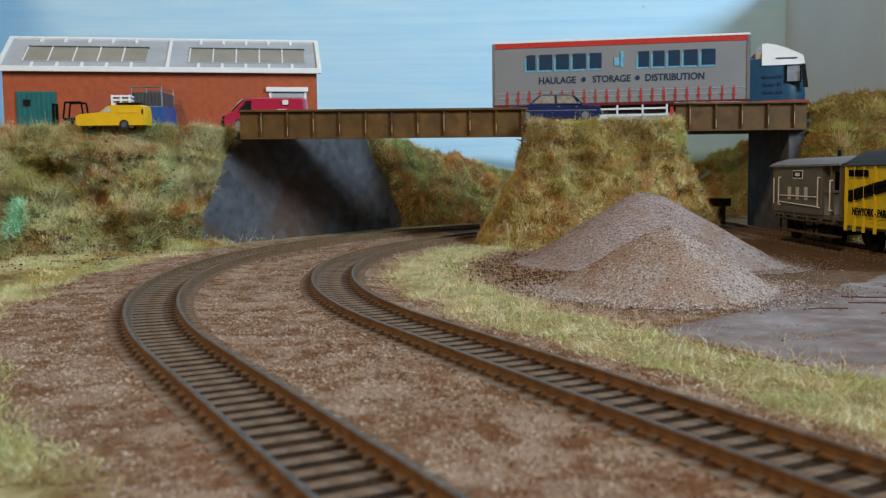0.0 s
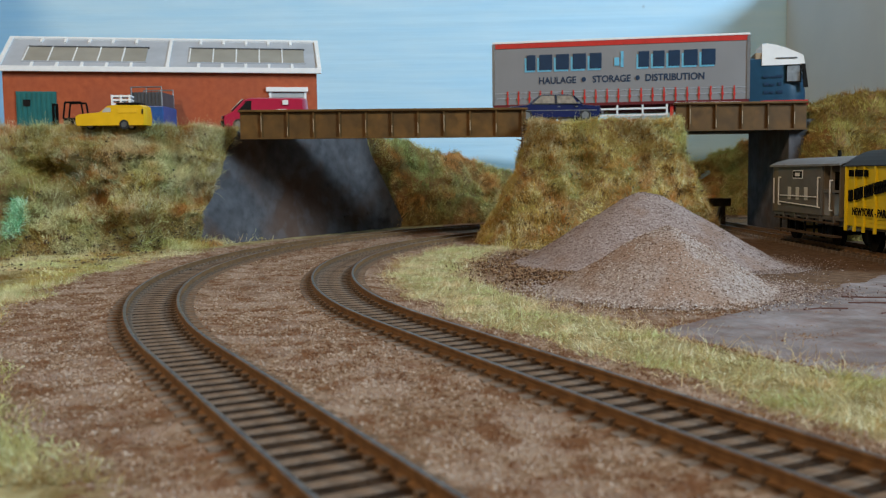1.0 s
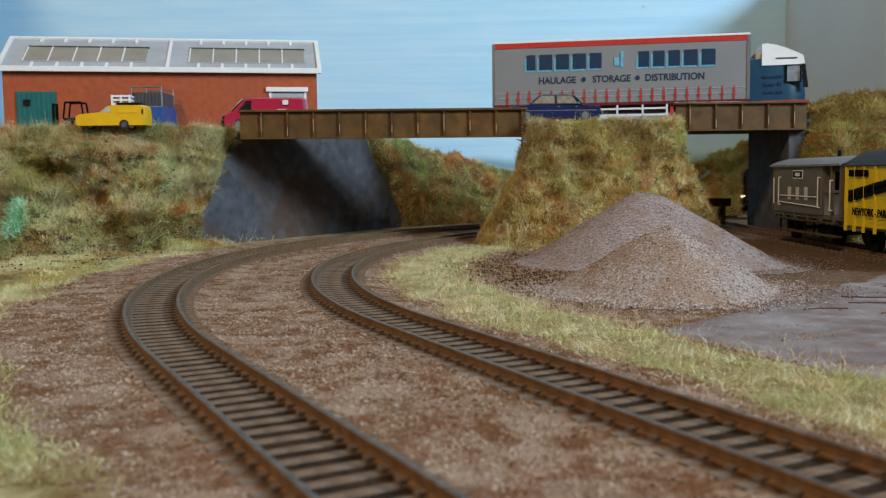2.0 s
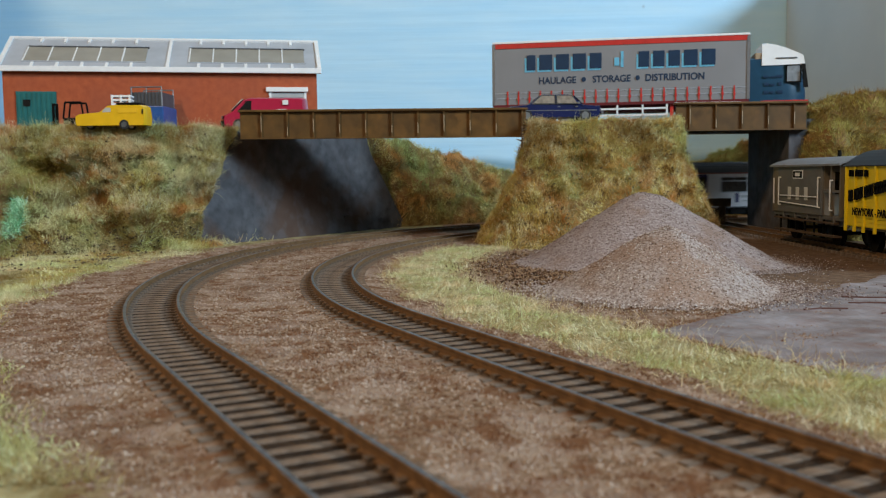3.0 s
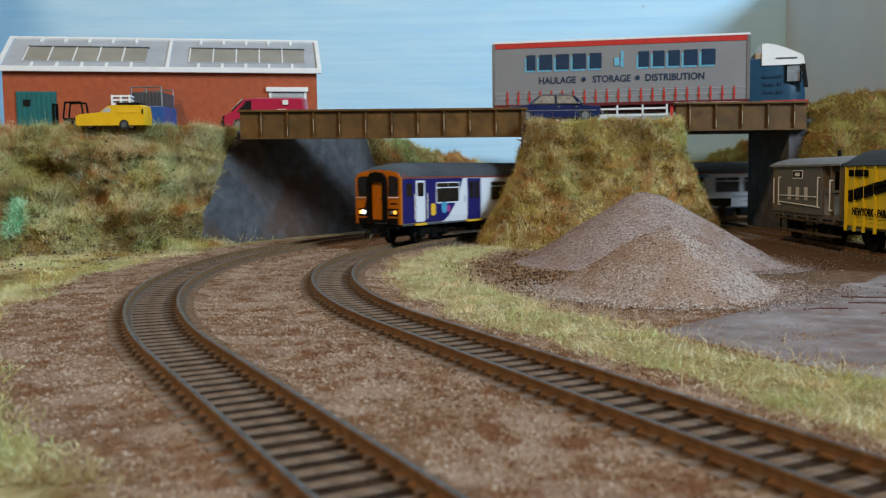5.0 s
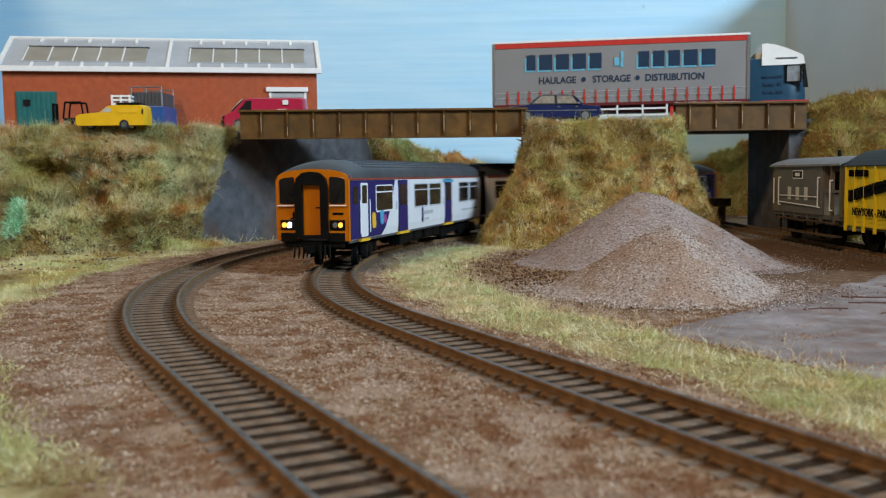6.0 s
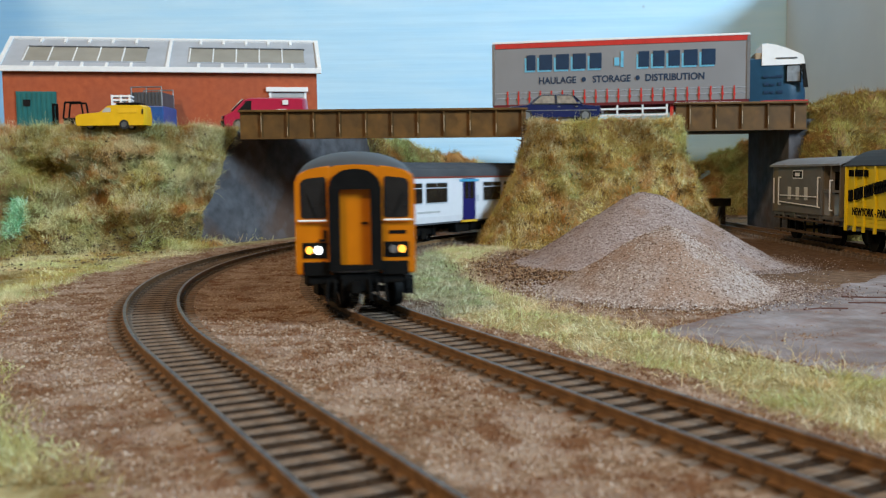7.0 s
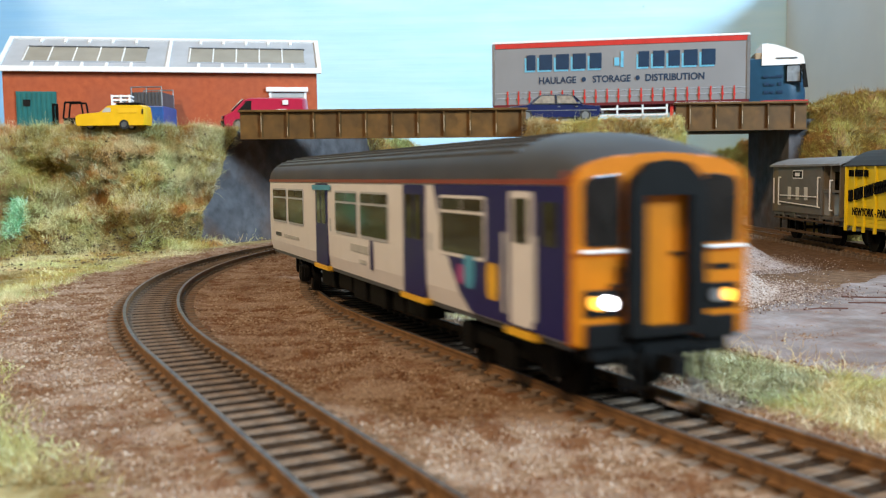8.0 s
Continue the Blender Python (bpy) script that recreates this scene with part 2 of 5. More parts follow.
def sky_paint():
    """Painted sky: pale blue, streaky brush marks, hazy hills low down."""
    m = bpy.data.materials.new("sky_paint")
    m.use_nodes = True
    n, l = m.node_tree.nodes, m.node_tree.links
    b = n["Principled BSDF"]
    b.inputs["Roughness"].default_value = 0.7
    geo = n.new("ShaderNodeNewGeometry")
    mp = n.new("ShaderNodeMapping")
    mp.inputs["Scale"].default_value = (5, 5, 30)
    l.new(geo.outputs["Position"], mp.inputs["Vector"])
    tex = n.new("ShaderNodeTexNoise")
    tex.inputs["Scale"].default_value, tex.inputs["Detail"].default_value = 2.2, 6
    l.new(mp.outputs[0], tex.inputs["Vector"])
    ramp = n.new("ShaderNodeValToRGB")
    ramp.color_ramp.elements[0].position, ramp.color_ramp.elements[0].color = 0.3, (0.45, 0.745, 0.97, 1)
    ramp.color_ramp.elements[1].position, ramp.color_ramp.elements[1].color = 0.72, (0.56, 0.81, 0.98, 1)
    l.new(tex.outputs["Fac"], ramp.inputs[0])
    sep = n.new("ShaderNodeSeparateXYZ")
    l.new(geo.outputs["Position"], sep.inputs[0])
    mp2 = n.new("ShaderNodeMapping")
    mp2.inputs["Rotation"].default_value = (0, radians(6), 0)
    mp2.inputs["Scale"].default_value = (3, 3, 90)
    l.new(geo.outputs["Position"], mp2.inputs["Vector"])
    brush = n.new("ShaderNodeTexNoise")
    brush.inputs["Scale"].default_value, brush.inputs["Detail"].default_value = 1.4, 3
    l.new(mp2.outputs[0], brush.inputs["Vector"])
    bp = n.new("ShaderNodeBump")
    bp.inputs["Strength"].default_value, bp.inputs["Distance"].default_value = 0.35, 0.002
    l.new(brush.outputs["Fac"], bp.inputs["Height"])
    l.new(bp.outputs[0], b.inputs["Normal"])
    speck = n.new("ShaderNodeTexVoronoi")
    speck.inputs["Scale"].default_value = 14
    l.new(geo.outputs["Position"], speck.inputs["Vector"])
    dot = n.new("ShaderNodeMapRange")
    dot.inputs["From Min"].default_value, dot.inputs["From Max"].default_value = 0.025, 0.045
    dot.inputs["To Min"].default_value, dot.inputs["To Max"].default_value = 0.5, 0.0
    l.new(speck.outputs["Distance"], dot.inputs["Value"])
    blend = n.new("ShaderNodeMix")
    blend.data_type = "RGBA"
    l.new(dot.outputs[0], blend.inputs[0])
    l.new(ramp.outputs[0], blend.inputs[6])
    blend.inputs[7].default_value = (0.16, 0.22, 0.28, 1)
    t2 = n.new("ShaderNodeTexNoise")
    t2.inputs["Scale"].default_value = 9
    l.new(geo.outputs["Position"], t2.inputs["Vector"])
    hill = n.new("ShaderNodeMath")
    hill.operation = "MULTIPLY_ADD"
    l.new(t2.outputs["Fac"], hill.inputs[0])
    hill.inputs[1].default_value = -0.035
    l.new(sep.outputs["Z"], hill.inputs[2])
    mr = n.new("ShaderNodeMapRange")
    mr.inputs["From Min"].default_value, mr.inputs["From Max"].default_value = 0.040, 0.050
    mr.inputs["To Min"].default_value, mr.inputs["To Max"].default_value = 0.75, 0.0
    l.new(hill.outputs[0], mr.inputs["Value"])
    mix = n.new("ShaderNodeMix")
    mix.data_type = "RGBA"
    l.new(mr.outputs[0], mix.inputs[0])
    l.new(blend.outputs[2], mix.inputs[6])
    mix.inputs[7].default_value = (0.13, 0.26, 0.33, 1)
    l.new(mix.outputs[2], b.inputs["Base Color"])
    return m


M_SKY = sky_paint()
M_GREY_WALL = material("grey_side_paint", [(0.52, 0.57, 0.58), (0.60, 0.65, 0.66)], 120, 0.8)


# ---- mesh helpers ----
SIZE = {"k": 1.0, "lift": 0.0}
# heights on the railcar drawing, and on the model
CAR_Z = (0, 11.5, 18.3, 26.6, 36.6, 40.5, 50), (0, 12.0, 19.7, 28.9, 38.0, 41.6, 51.0)


def finish(name, bm, mats, parent=None, label="", smooth=False):
    k = SIZE["k"] * MM
    if SIZE["k"] != 1.0:
        for v in bm.verts:
            v.co.z = float(np.interp(v.co.z, CAR_Z[0], CAR_Z[1]))
    bmesh.ops.scale(bm, vec=(k, k, k), verts=bm.verts)
    if SIZE["lift"]:
        bmesh.ops.translate(bm, vec=(0, 0, SIZE["lift"] * MM), verts=bm.verts)
    bmesh.ops.recalc_face_normals(bm, faces=bm.faces)
    me = bpy.data.meshes.new(name)
    bm.to_mesh(me)
    bm.free()
    for m in mats if isinstance(mats, (list, tuple)) else [mats]:
        me.materials.append(m)
    if smooth:
        me.shade_smooth()
        me.set_sharp_from_angle(angle=radians(40))
    ob = new(name, me)
    ob.parent = parent
    if label:
        ob["label"] = label
    return ob


part = finish


def thing(name, x, y, z, rz, label, category, group=""):
    ob = new(name)
    ob.empty_display_size = 0.01
    ob.matrix_basis = pose(x * MM, y * MM, z * MM, 0, 0, rz)
    return tagged(ob, label, category, group)


def box(bm, x0, x1, y0, y1, z0, z1, mat=0, bevel=0.0):
    vs = bmesh.ops.create_cube(bm, size=1)["verts"]
    for v in vs:
        v.co = Vector(((x0 + x1) / 2 + v.co.x * (x1 - x0), (y0 + y1) / 2 + v.co.y * (y1 - y0), (z0 + z1) / 2 + v.co.z * (z1 - z0)))
    faces = {f for v in vs for f in v.link_faces}
    for f in faces:
        f.material_index = mat
    if bevel:
        edges = list({e for f in faces for e in f.edges})
        bmesh.ops.bevel(bm, geom=edges, offset=bevel, segments=2, affect="EDGES", profile=0.5)
    return bm


def cyl(bm, p, axis, r, h, seg=16, mat=0, r2=None):
    rot = {"x": Matrix.Rotation(radians(90), 4, "Y"), "y": Matrix.Rotation(radians(90), 4, "X"), "z": Matrix.Identity(4)}[axis]
    vs = bmesh.ops.create_cone(bm, cap_ends=True, segments=seg, radius1=r, radius2=r if r2 is None else r2, depth=h, matrix=Matrix.Translation(p) @ rot)["verts"]
    for f in {f for v in vs for f in v.link_faces}:
        f.material_index = mat
    return bm


def rod(bm, a, b, r, seg=6, mat=0):
    a, b = Vector(a), Vector(b)
    m = Matrix.Translation((a + b) / 2) @ (b - a).to_track_quat("Z", "Y").to_matrix().to_4x4()
    vs = bmesh.ops.create_cone(bm, cap_ends=True, segments=seg, radius1=r, radius2=r, depth=(b - a).length, matrix=m)["verts"]
    for f in {f for v in vs for f in v.link_faces}:
        f.material_index = mat
    return bm


def prism(bm, outline, axis, a, b, mat=0, bevel=0.0):
    """outline: 2D points (u, v); axis 'y': (x, z) drawn, swept along y; 'x': (y, z); 'z': (x, y)."""
    def at(u, v, w):
        return {"y": (u, w, v), "x": (w, u, v), "z": (u, v, w)}[axis]
    v0 = [bm.verts.new(at(u, v, a)) for u, v in outline]
    v1 = [bm.verts.new(at(u, v, b)) for u, v in outline]
    n = len(outline)
    fs = [bm.faces.new(v0), bm.faces.new(v1[::-1])]
    fs += [bm.faces.new((v0[i], v0[(i + 1) % n], v1[(i + 1) % n], v1[i])) for i in range(n)]
    for f in fs:
        f.material_index = mat
    if bevel:
        bmesh.ops.bevel(bm, geom=list({e for f in fs[:2] for e in f.edges}), offset=bevel, segments=2, affect="EDGES", profile=0.5)
    return bm


def loft(bm, rings, mat=0, closed=True, caps=True):
    rows = [[bm.verts.new(p) for p in ring] for ring in rings]
    n = len(rows[0])
    for r0, r1 in zip(rows, rows[1:]):
        for i in range(n if closed else n - 1):
            bm.faces.new((r0[i], r0[(i + 1) % n], r1[(i + 1) % n], r1[i])).material_index = mat
    if caps and closed:
        bm.faces.new(rows[0]).material_index = mat
        bm.faces.new(rows[-1][::-1]).material_index = mat
    return bm


def B():
    return bmesh.new()


def raw(name, verts, faces, mat, smooth=False):
    me = bpy.data.meshes.new(name)
    me.from_pydata((np.asarray(verts) * MM).tolist(), [], faces if isinstance(faces, list) else faces.tolist())
    me.materials.append(mat)
    if smooth:
        me.shade_smooth()
    return new(name, me)


def lettering(name, text, size, mat, parent, m, width=None):
    cu = bpy.data.curves.new(name, "FONT")
    cu.body, cu.size, cu.extrude, cu.offset = text, size * MM, 0.1 * MM, 0.02 * size * MM
    cu.align_x = "CENTER"
    tmp = new("lettering_tmp", cu)
    bpy.context.view_layer.update()
    me = bpy.data.meshes.new_from_object(tmp.evaluated_get(bpy.context.evaluated_depsgraph_get()))
    bpy.data.objects.remove(tmp)
    if width:
        w = max(v.co.x for v in me.vertices) - min(v.co.x for v in me.vertices)
        for v in me.vertices:
            v.co.x *= width * MM / w
    me.materials.clear()
    me.materials.append(mat)
    ob = new(name, me)
    ob.parent, ob.matrix_basis = parent, m
    return ob


def hum(x, y, z=0.0):
    return noise.noise(Vector((x, y, z)))


def sheet(name, fn, nu, nv, mat, label, category):
    verts = [fn(i / nu, j / nv) for j in range(nv + 1) for i in range(nu + 1)]
    faces = [(j * (nu + 1) + i, j * (nu + 1) + i + 1, (j + 1) * (nu + 1) + i + 1, (j + 1) * (nu + 1) + i) for j in range(nv) for i in range(nu)]
    return tagged(raw(name, verts, faces, mat, True), label, category, kind="structure")


# ---- track plan ----
CX, CY, R_IN, PHI_IN = 322.97, 423.33, 371.5, radians(205.96)
OX, OY, R_OUT, PHI_OUT = 324.05, 425.63, 438.37, radians(207.85)


def on_track(s, cx, cy, r, phi):
    """Place and heading at s: 0 where the curve turns straight, negative into the curve."""
    if s >= 0:
        return cx + r * math.cos(phi) - s * math.sin(phi), cy + r * math.sin(phi) + s * math.cos(phi), phi + math.pi / 2
    a = phi + s / r
    if a > math.pi / 2:
        return cx + r * math.cos(a), cy + r * math.sin(a), a + math.pi / 2
    return cx + (math.pi / 2 - a) * r, cy + r, math.pi


def inner(s):
    return on_track(s, CX, CY, R_IN, PHI_IN)


def outer(s):
    return on_track(s, OX, OY, R_OUT, PHI_OUT)


def siding(s):
    return 224.5, 760 - s, -math.pi / 2


# ---- room round the layout ----
def room():
    x0, x1, y0, y1, z0, z1, t = -1900, 1440, -1500, 1400, -900, 1420, 60
    w = B()
    box(w, x0, x1, y1, y1 + t, z0, z1)
    tagged(finish("wall_north", w, M_ROOM), "plain pale plaster room wall", "wall", kind="structure")
    w = B()
    box(w, x0, x1, y0 - t, y0, z0, z1)
    tagged(finish("wall_south", w, M_ROOM), "plain pale plaster room wall", "wall", kind="structure")
    w = B()
    box(w, x0 - t, x0, y0 - t, y1 + t, z0, z1)
    tagged(finish("wall_west", w, M_ROOM), "plain pale plaster room wall", "wall", kind="structure")
    w = B()
    box(w, x1, x1 + t, y0 - t, -860, z0, z1)
    box(w, x1, x1 + t, -230, y1 + t, z0, z1)
    box(w, x1, x1 + t, -860, -230, z0, 600)
    box(w, x1, x1 + t, -860, -230, 1240, z1)
    tagged(finish("wall_east", w, M_ROOM), "plain plaster room wall with a window opening", "wall", kind="structure")
    w = B()
    box(w, x0 - t, x1 + t, y0 - t, y1 + t, z1, z1 + t)
    tagged(finish("ceiling", w, M_ROOM), "plain pale room ceiling", "ceiling", kind="structure")
    w = B()
    box(w, x0 - t, x1 + t, y0 - t, y1 + t, z0 - t, z0)
    tagged(finish("floor", w, M_BOARD), "plain brown room floor", "floor", kind="structure")
    w = B()
    box(w, -600, 1380, -60, 985, -60, -7)
    for x in (-560, 1340):
        for y in (-20, 945):
            box(w, x - 25, x + 25, y - 25, y + 25, z0, -58)
    tagged(finish("baseboard", w, M_BOARD), "wooden baseboard that carries the model layout", "baseboard", kind="structure")


room()


def backdrop():
    b = B()
    box(b, -470, 360, 962, 968, -8, 520)
    tagged(finish("backdrop", b, M_SKY), "pale blue hand-painted sky board with hazy hills", "backdrop", kind="structure")
    b = B()
    box(b, 356, 362, 735, 778, -8, 62)
    box(b, 356, 362, 815, 961, -8, 62)
    box(b, 356, 362, 735, 961, 62, 240)
    tagged(finish("backdrop_side", b, M_GREY_WALL), "grey painted side board with a train opening", "backdrop", kind="structure")
    b = B()
    box(b, -476, -470.5, 600, 968, -8, 420)
    tagged(finish("backdrop_end", b, M_DARK_GREY), "dark end board of the layout", "backdrop", kind="structure")


backdrop()


# ---- ground ----
def near_track(x, y):
    """Distance to the nearest of the two running lines."""
    best = 1e9
    for cx, cy, r, phi in ((CX, CY, R_IN, PHI_IN), (OX, OY, R_OUT, PHI_OUT)):
        a = math.atan2(y - cy, x - cx) % (2 * math.pi)
        if math.pi / 2 <= a <= phi:
            best = min(best, abs(math.hypot(x - cx, y - cy) - r))
        px, py, dx, dy = cx + r * math.cos(phi), cy + r * math.sin(phi), -math.sin(phi), math.cos(phi)
        if (x - px) * dx + (y - py) * dy > 0:
            best = min(best, abs((x - px) * dy - (y - py) * dx))
    return best


def verge(x, y):
    """How grassy the ground is: 0 bare to 1 flocked."""
    # the strip between the inner line and the yard, and the left-hand ground
    d = side_of_inner(x, y)
    wob = 10 * hum(x / 30, y / 30, 3)
    g = 0.0
    if y < 560:
        g = max(0.0, min(1.0, (d - 22 - wob) / 8)) * max(0.0, min(1.0, (66 + wob * 1.5 - d) / 10))
    o = math.hypot(x - OX, y - OY) - R_OUT
    if x < 0 and y > 100:
        g = max(g, max(0.0, min(1.0, (o - 41 - wob + max(0, (250 - y) * 0.07)) / 16)))
    return g


def side_of_inner(x, y):
    """Distance on the inner side of the inner line's centre."""
    px, py = CX + R_IN * math.cos(PHI_IN), CY + R_IN * math.sin(PHI_IN)
    dx, dy = -math.sin(PHI_IN), math.cos(PHI_IN)
    if (x - px) * dx + (y - py) * dy > 0:
        return -((x - px) * dy - (y - py) * dx)
    return R_IN - math.hypot(x - CX, y - CY)


def ground_z(x, y):
    d = near_track(x, y)
    z = -3.4 + 0.5 * hum(x / 14, y / 14) + 0.25 * hum(x / 4, y / 4, 7)
    if d < 13.5:
        z = -2.72
    elif d < 16.5:
        z = -2.72 - 0.2 * (d - 13.5)
    elif d > 60:
        z -= 0.8
    return z


def ground():
    step = 3.0
    xs, ys = np.arange(-470, 356.1, step), np.arange(40, 962.1, step)
    verts = [(x, y, ground_z(x, y)) for y in ys for x in xs]
    nx = len(xs)
    faces = [(j * nx + i, j * nx + i + 1, (j + 1) * nx + i + 1, (j + 1) * nx + i) for j in range(len(ys) - 1) for i in range(nx - 1)]
    ob = raw("ground", verts, faces, M_BALLAST, True)
    at = ob.data.attributes.new("grass", "FLOAT", "POINT")
    at.data.foreach_set("value", [0.85 * verge(v[0], v[1]) for v in verts])
    at = ob.data.attributes.new("earth", "FLOAT", "POINT")
    vals = []
    for x, y, _ in verts:
        e = max(0.0, min(1.0, (side_of_inner(x, y) - 60 + 12 * hum(x / 25, y / 25, 5)) / 20)) * max(0.0, min(1.0, (y - 330) / 40))
        vals.append(0.9 * e)
    at.data.foreach_set("value", vals)
    # Brown-black dirt plus gap shade, put in as colour between the rails.
    at = ob.data.attributes.new("bed_dirt_shade", "FLOAT", "POINT")
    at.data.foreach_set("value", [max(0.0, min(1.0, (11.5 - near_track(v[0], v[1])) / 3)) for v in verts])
    tagged(ob, "brown and beige ballast ground of the model railway", "ground", kind="structure")


ground()


def grains(name, points, size, mat, label, category, seed):
    rng = np.random.default_rng(seed)
    p = np.asarray(points, float)
    n = len(p)
    base = np.array([(1, 0, 0), (-1, 0, 0), (0, 1, 0), (0, -1, 0), (0, 0, 1), (0, 0, -1)], float)
    fc = np.array([(0, 2, 4), (2, 1, 4), (1, 3, 4), (3, 0, 4), (2, 0, 5), (1, 2, 5), (3, 1, 5), (0, 3, 5)])
    sc = size * (0.45 + 0.75 * rng.random((n, 1, 1)) ** 2) * (0.6 + 0.6 * rng.random((n, 6, 1)))
    ang = rng.random(n) * 6.283
    c, s = np.cos(ang), np.sin(ang)
    v = base[None] * sc
    v = np.stack([v[..., 0] * c[:, None] - v[..., 1] * s[:, None], v[..., 0] * s[:, None] + v[..., 1] * c[:, None], v[..., 2] * 0.8], 2) + p[:, None]
    f = fc[None] + 6 * np.arange(n)[:, None, None]
    ob = raw(name, v.reshape(-1, 3), f.reshape(-1, 3), mat)
    return tagged(ob, label, category, kind="stuff")


def ballast_grains():
    rng = np.random.default_rng(4)
    pts = []
    while len(pts) < 52000:
        y = 90 + 560 * rng.random() ** 1.25
        x = -0.42 * y + (0.95 * y + 30) * rng.random() - 20
        if side_of_inner(x, y) > 130 or verge(x, y) > 0.5 * rng.random() + 0.3:
            continue
        if y < 190 and rng.random() > 0.45:
            continue
        d = near_track(x, y)
        if d < 13.5 or (d < 17 and rng.random() < 0.5):
            continue
        pts.append((x, y, ground_z(x, y) + 0.05))
    grains("ballast_grains", pts, 0.64, M_GRAIN, "loose brown and beige ballast grains between the tracks", "ballast", 5)


ballast_grains()


def yard():
    def surf(u, v):
        x, y = 40 + 280 * u, 90 + 370 * v
        wob = 9 * hum(x / 16, y / 16, 4)
        inside = min(side_of_inner(x, y) - 60 + 0.6 * wob, (286 + 1.0 * (x - 82) + wob - y) * 0.7, 207 - x)
        drop = max(0.0, min(1.0, (4 - inside) / 6))
        return x, y, -3.6 + 0.45 * hum(x / 22, y / 22, 2) + 0.2 * hum(x / 6, y / 6, 9) - 2.6 * drop

    sheet("yard_slab", surf, 110, 110, M_YARD, "cracked purple-grey plaster yard surface", "yard")
    rng = random.Random(8)
    for k in range(22):
        b = B()
        x, y = rng.uniform(115, 185), rng.uniform(200, 350)
        for j in range(rng.randint(2, 4)):
            nx, ny = x + rng.uniform(2, 8), y + rng.uniform(-2.5, 2.5)
            prism(b, [(x, y - 0.5), (nx, ny - 0.35), (nx, ny + 0.35), (x, y + 0.4)], "z", -3.9, -3.2)
            x, y = nx, ny
        tagged(finish("crack", b, M_CRACK), "dark rust-brown crack in the yard plaster", "crack", "yard cracks")


yard()


# ---- track ----
def rail_mesh(way, s0, s1, off, name, parent):
    prof = [(-1.2, -2.5), (1.2, -2.5), (1.2, -2.15), (0.4, -1.9), (0.4, -0.85), (0.6, -0.6), (0.6, -0.12), (0.45, 0), (-0.45, 0), (-0.6, -0.12), (-0.6, -0.6), (-0.4, -0.85), (-0.4, -1.9), (-1.2, -2.15)]
    rings = []
    for k in range(int((s1 - s0) / 6) + 1):
        s = min(s1, s0 + 6 * k)
        x, y, a = way(s)
        nx, ny = -math.sin(a), math.cos(a)
        rings.append([(x + nx * (off + u), y + ny * (off + u), v) for u, v in prof])
    bm = loft(B(), rings)
    bm.faces.ensure_lookup_table()
    for f in bm.faces:
        if len(f.verts) == 4 and f.calc_center_median().z > -0.05:
            f.material_index = 1
    return finish(name, bm, [M_RAIL_SIDE, M_RAIL_TOP], parent, "rust-brown rail with a dull steel top")


def sleeper_mesh():
    b = B()
    box(b, -1.3, 1.3, -13.4, 13.4, -5.0, -2.5, bevel=0.2)
    for y in (-9.6, -6.8, 6.8, 9.6):
        box(b, -0.9, 0.9, y - 0.75, y + 0.75, -2.6, -1.75)
    ob = finish("sleeper_pattern", b, M_SLEEPER)
    me = ob.data
    bpy.data.objects.remove(ob)
    me.name = "sleeper"
    return me


SLEEPER = sleeper_mesh()


def track(way, s0, s1, label, pitch=6.0):
    t = thing("railway_track", 0, 0, 0, 0, label, "railway track", "railway tracks")
    for off in (-8.25, 8.25):
        rail_mesh(way, s0, s1, off, "rail", t)
    rng = random.Random(3)
    s = s0 + 3
    while s < s1:
        x, y, a = way(s)
        o = new("sleeper", SLEEPER)
        o.parent = t
        o.matrix_basis = pose(x * MM, y * MM, 0.08 * MM * rng.random(), 0, 0, math.degrees(a) + rng.uniform(-1.6, 1.6))
        s += pitch * rng.uniform(0.93, 1.07)
    return t


track(inner, -1150, 235, "curved model railway track with rusty rails and dark sleepers")
track(outer, -850, 215, "wide curved model railway track with rusty rails beside the ballast")
track(siding, 0, 420, "straight siding track with dark sleepers in brown earth")


# ---- embankments and grass ----
def fibres(name, fn, n, length, mat, label, seed, up=(0, -0.35, 0.8), spread=0.75, width=0.17, keep=None, category="grass", tuft=0.8):
    """Static grass: single upright fibres set on a surface fn(u, v)."""
    rng = np.random.default_rng(seed)
    roots = []
    while len(roots) < n:
        p = fn(rng.random(), rng.random())
        if keep is None or rng.random() < keep(p):
            roots.append(p)
    p = np.array(roots)
    lean = np.array([noise.noise_vector(Vector((x / 11, y / 11, z / 11 + seed))) for x, y, z in roots])
    d = np.array(up)[None] + tuft * lean + spread * rng.normal(size=(n, 3))
    d /= np.linalg.norm(d, axis=1)[:, None]
    ln = length * (0.4 + 0.9 * rng.random((n, 1)))
    side = np.cross(d, rng.normal(size=(n, 3)))
    side *= width / np.linalg.norm(side, axis=1)[:, None]
    bend = 0.25 * ln * rng.normal(size=(n, 3))
    v = np.stack([p - side, p + side, p + d * ln * 0.55 + side * 0.8, p + d * ln * 0.55 - side * 0.8, p + d * ln + bend], 1)
    k = 5 * np.arange(n)[:, None]
    faces = (k + np.array([[0, 1, 2, 3]])).tolist() + (k + np.array([[3, 2, 4]])).tolist()
    return tagged(raw(name, v.reshape(-1, 3), faces, mat), label, category, kind="stuff")


def lerp_line(pts, u):
    f = u * (len(pts) - 1)
    i = min(int(f), len(pts) - 2)
    t = f - i
    return [a + (b - a) * t for a, b in zip(pts[i], pts[i + 1])]


EMB_BASE = [(-470, 500), (-370, 520), (-264, 540), (-205, 556), (-188, 566), (-160, 604)]
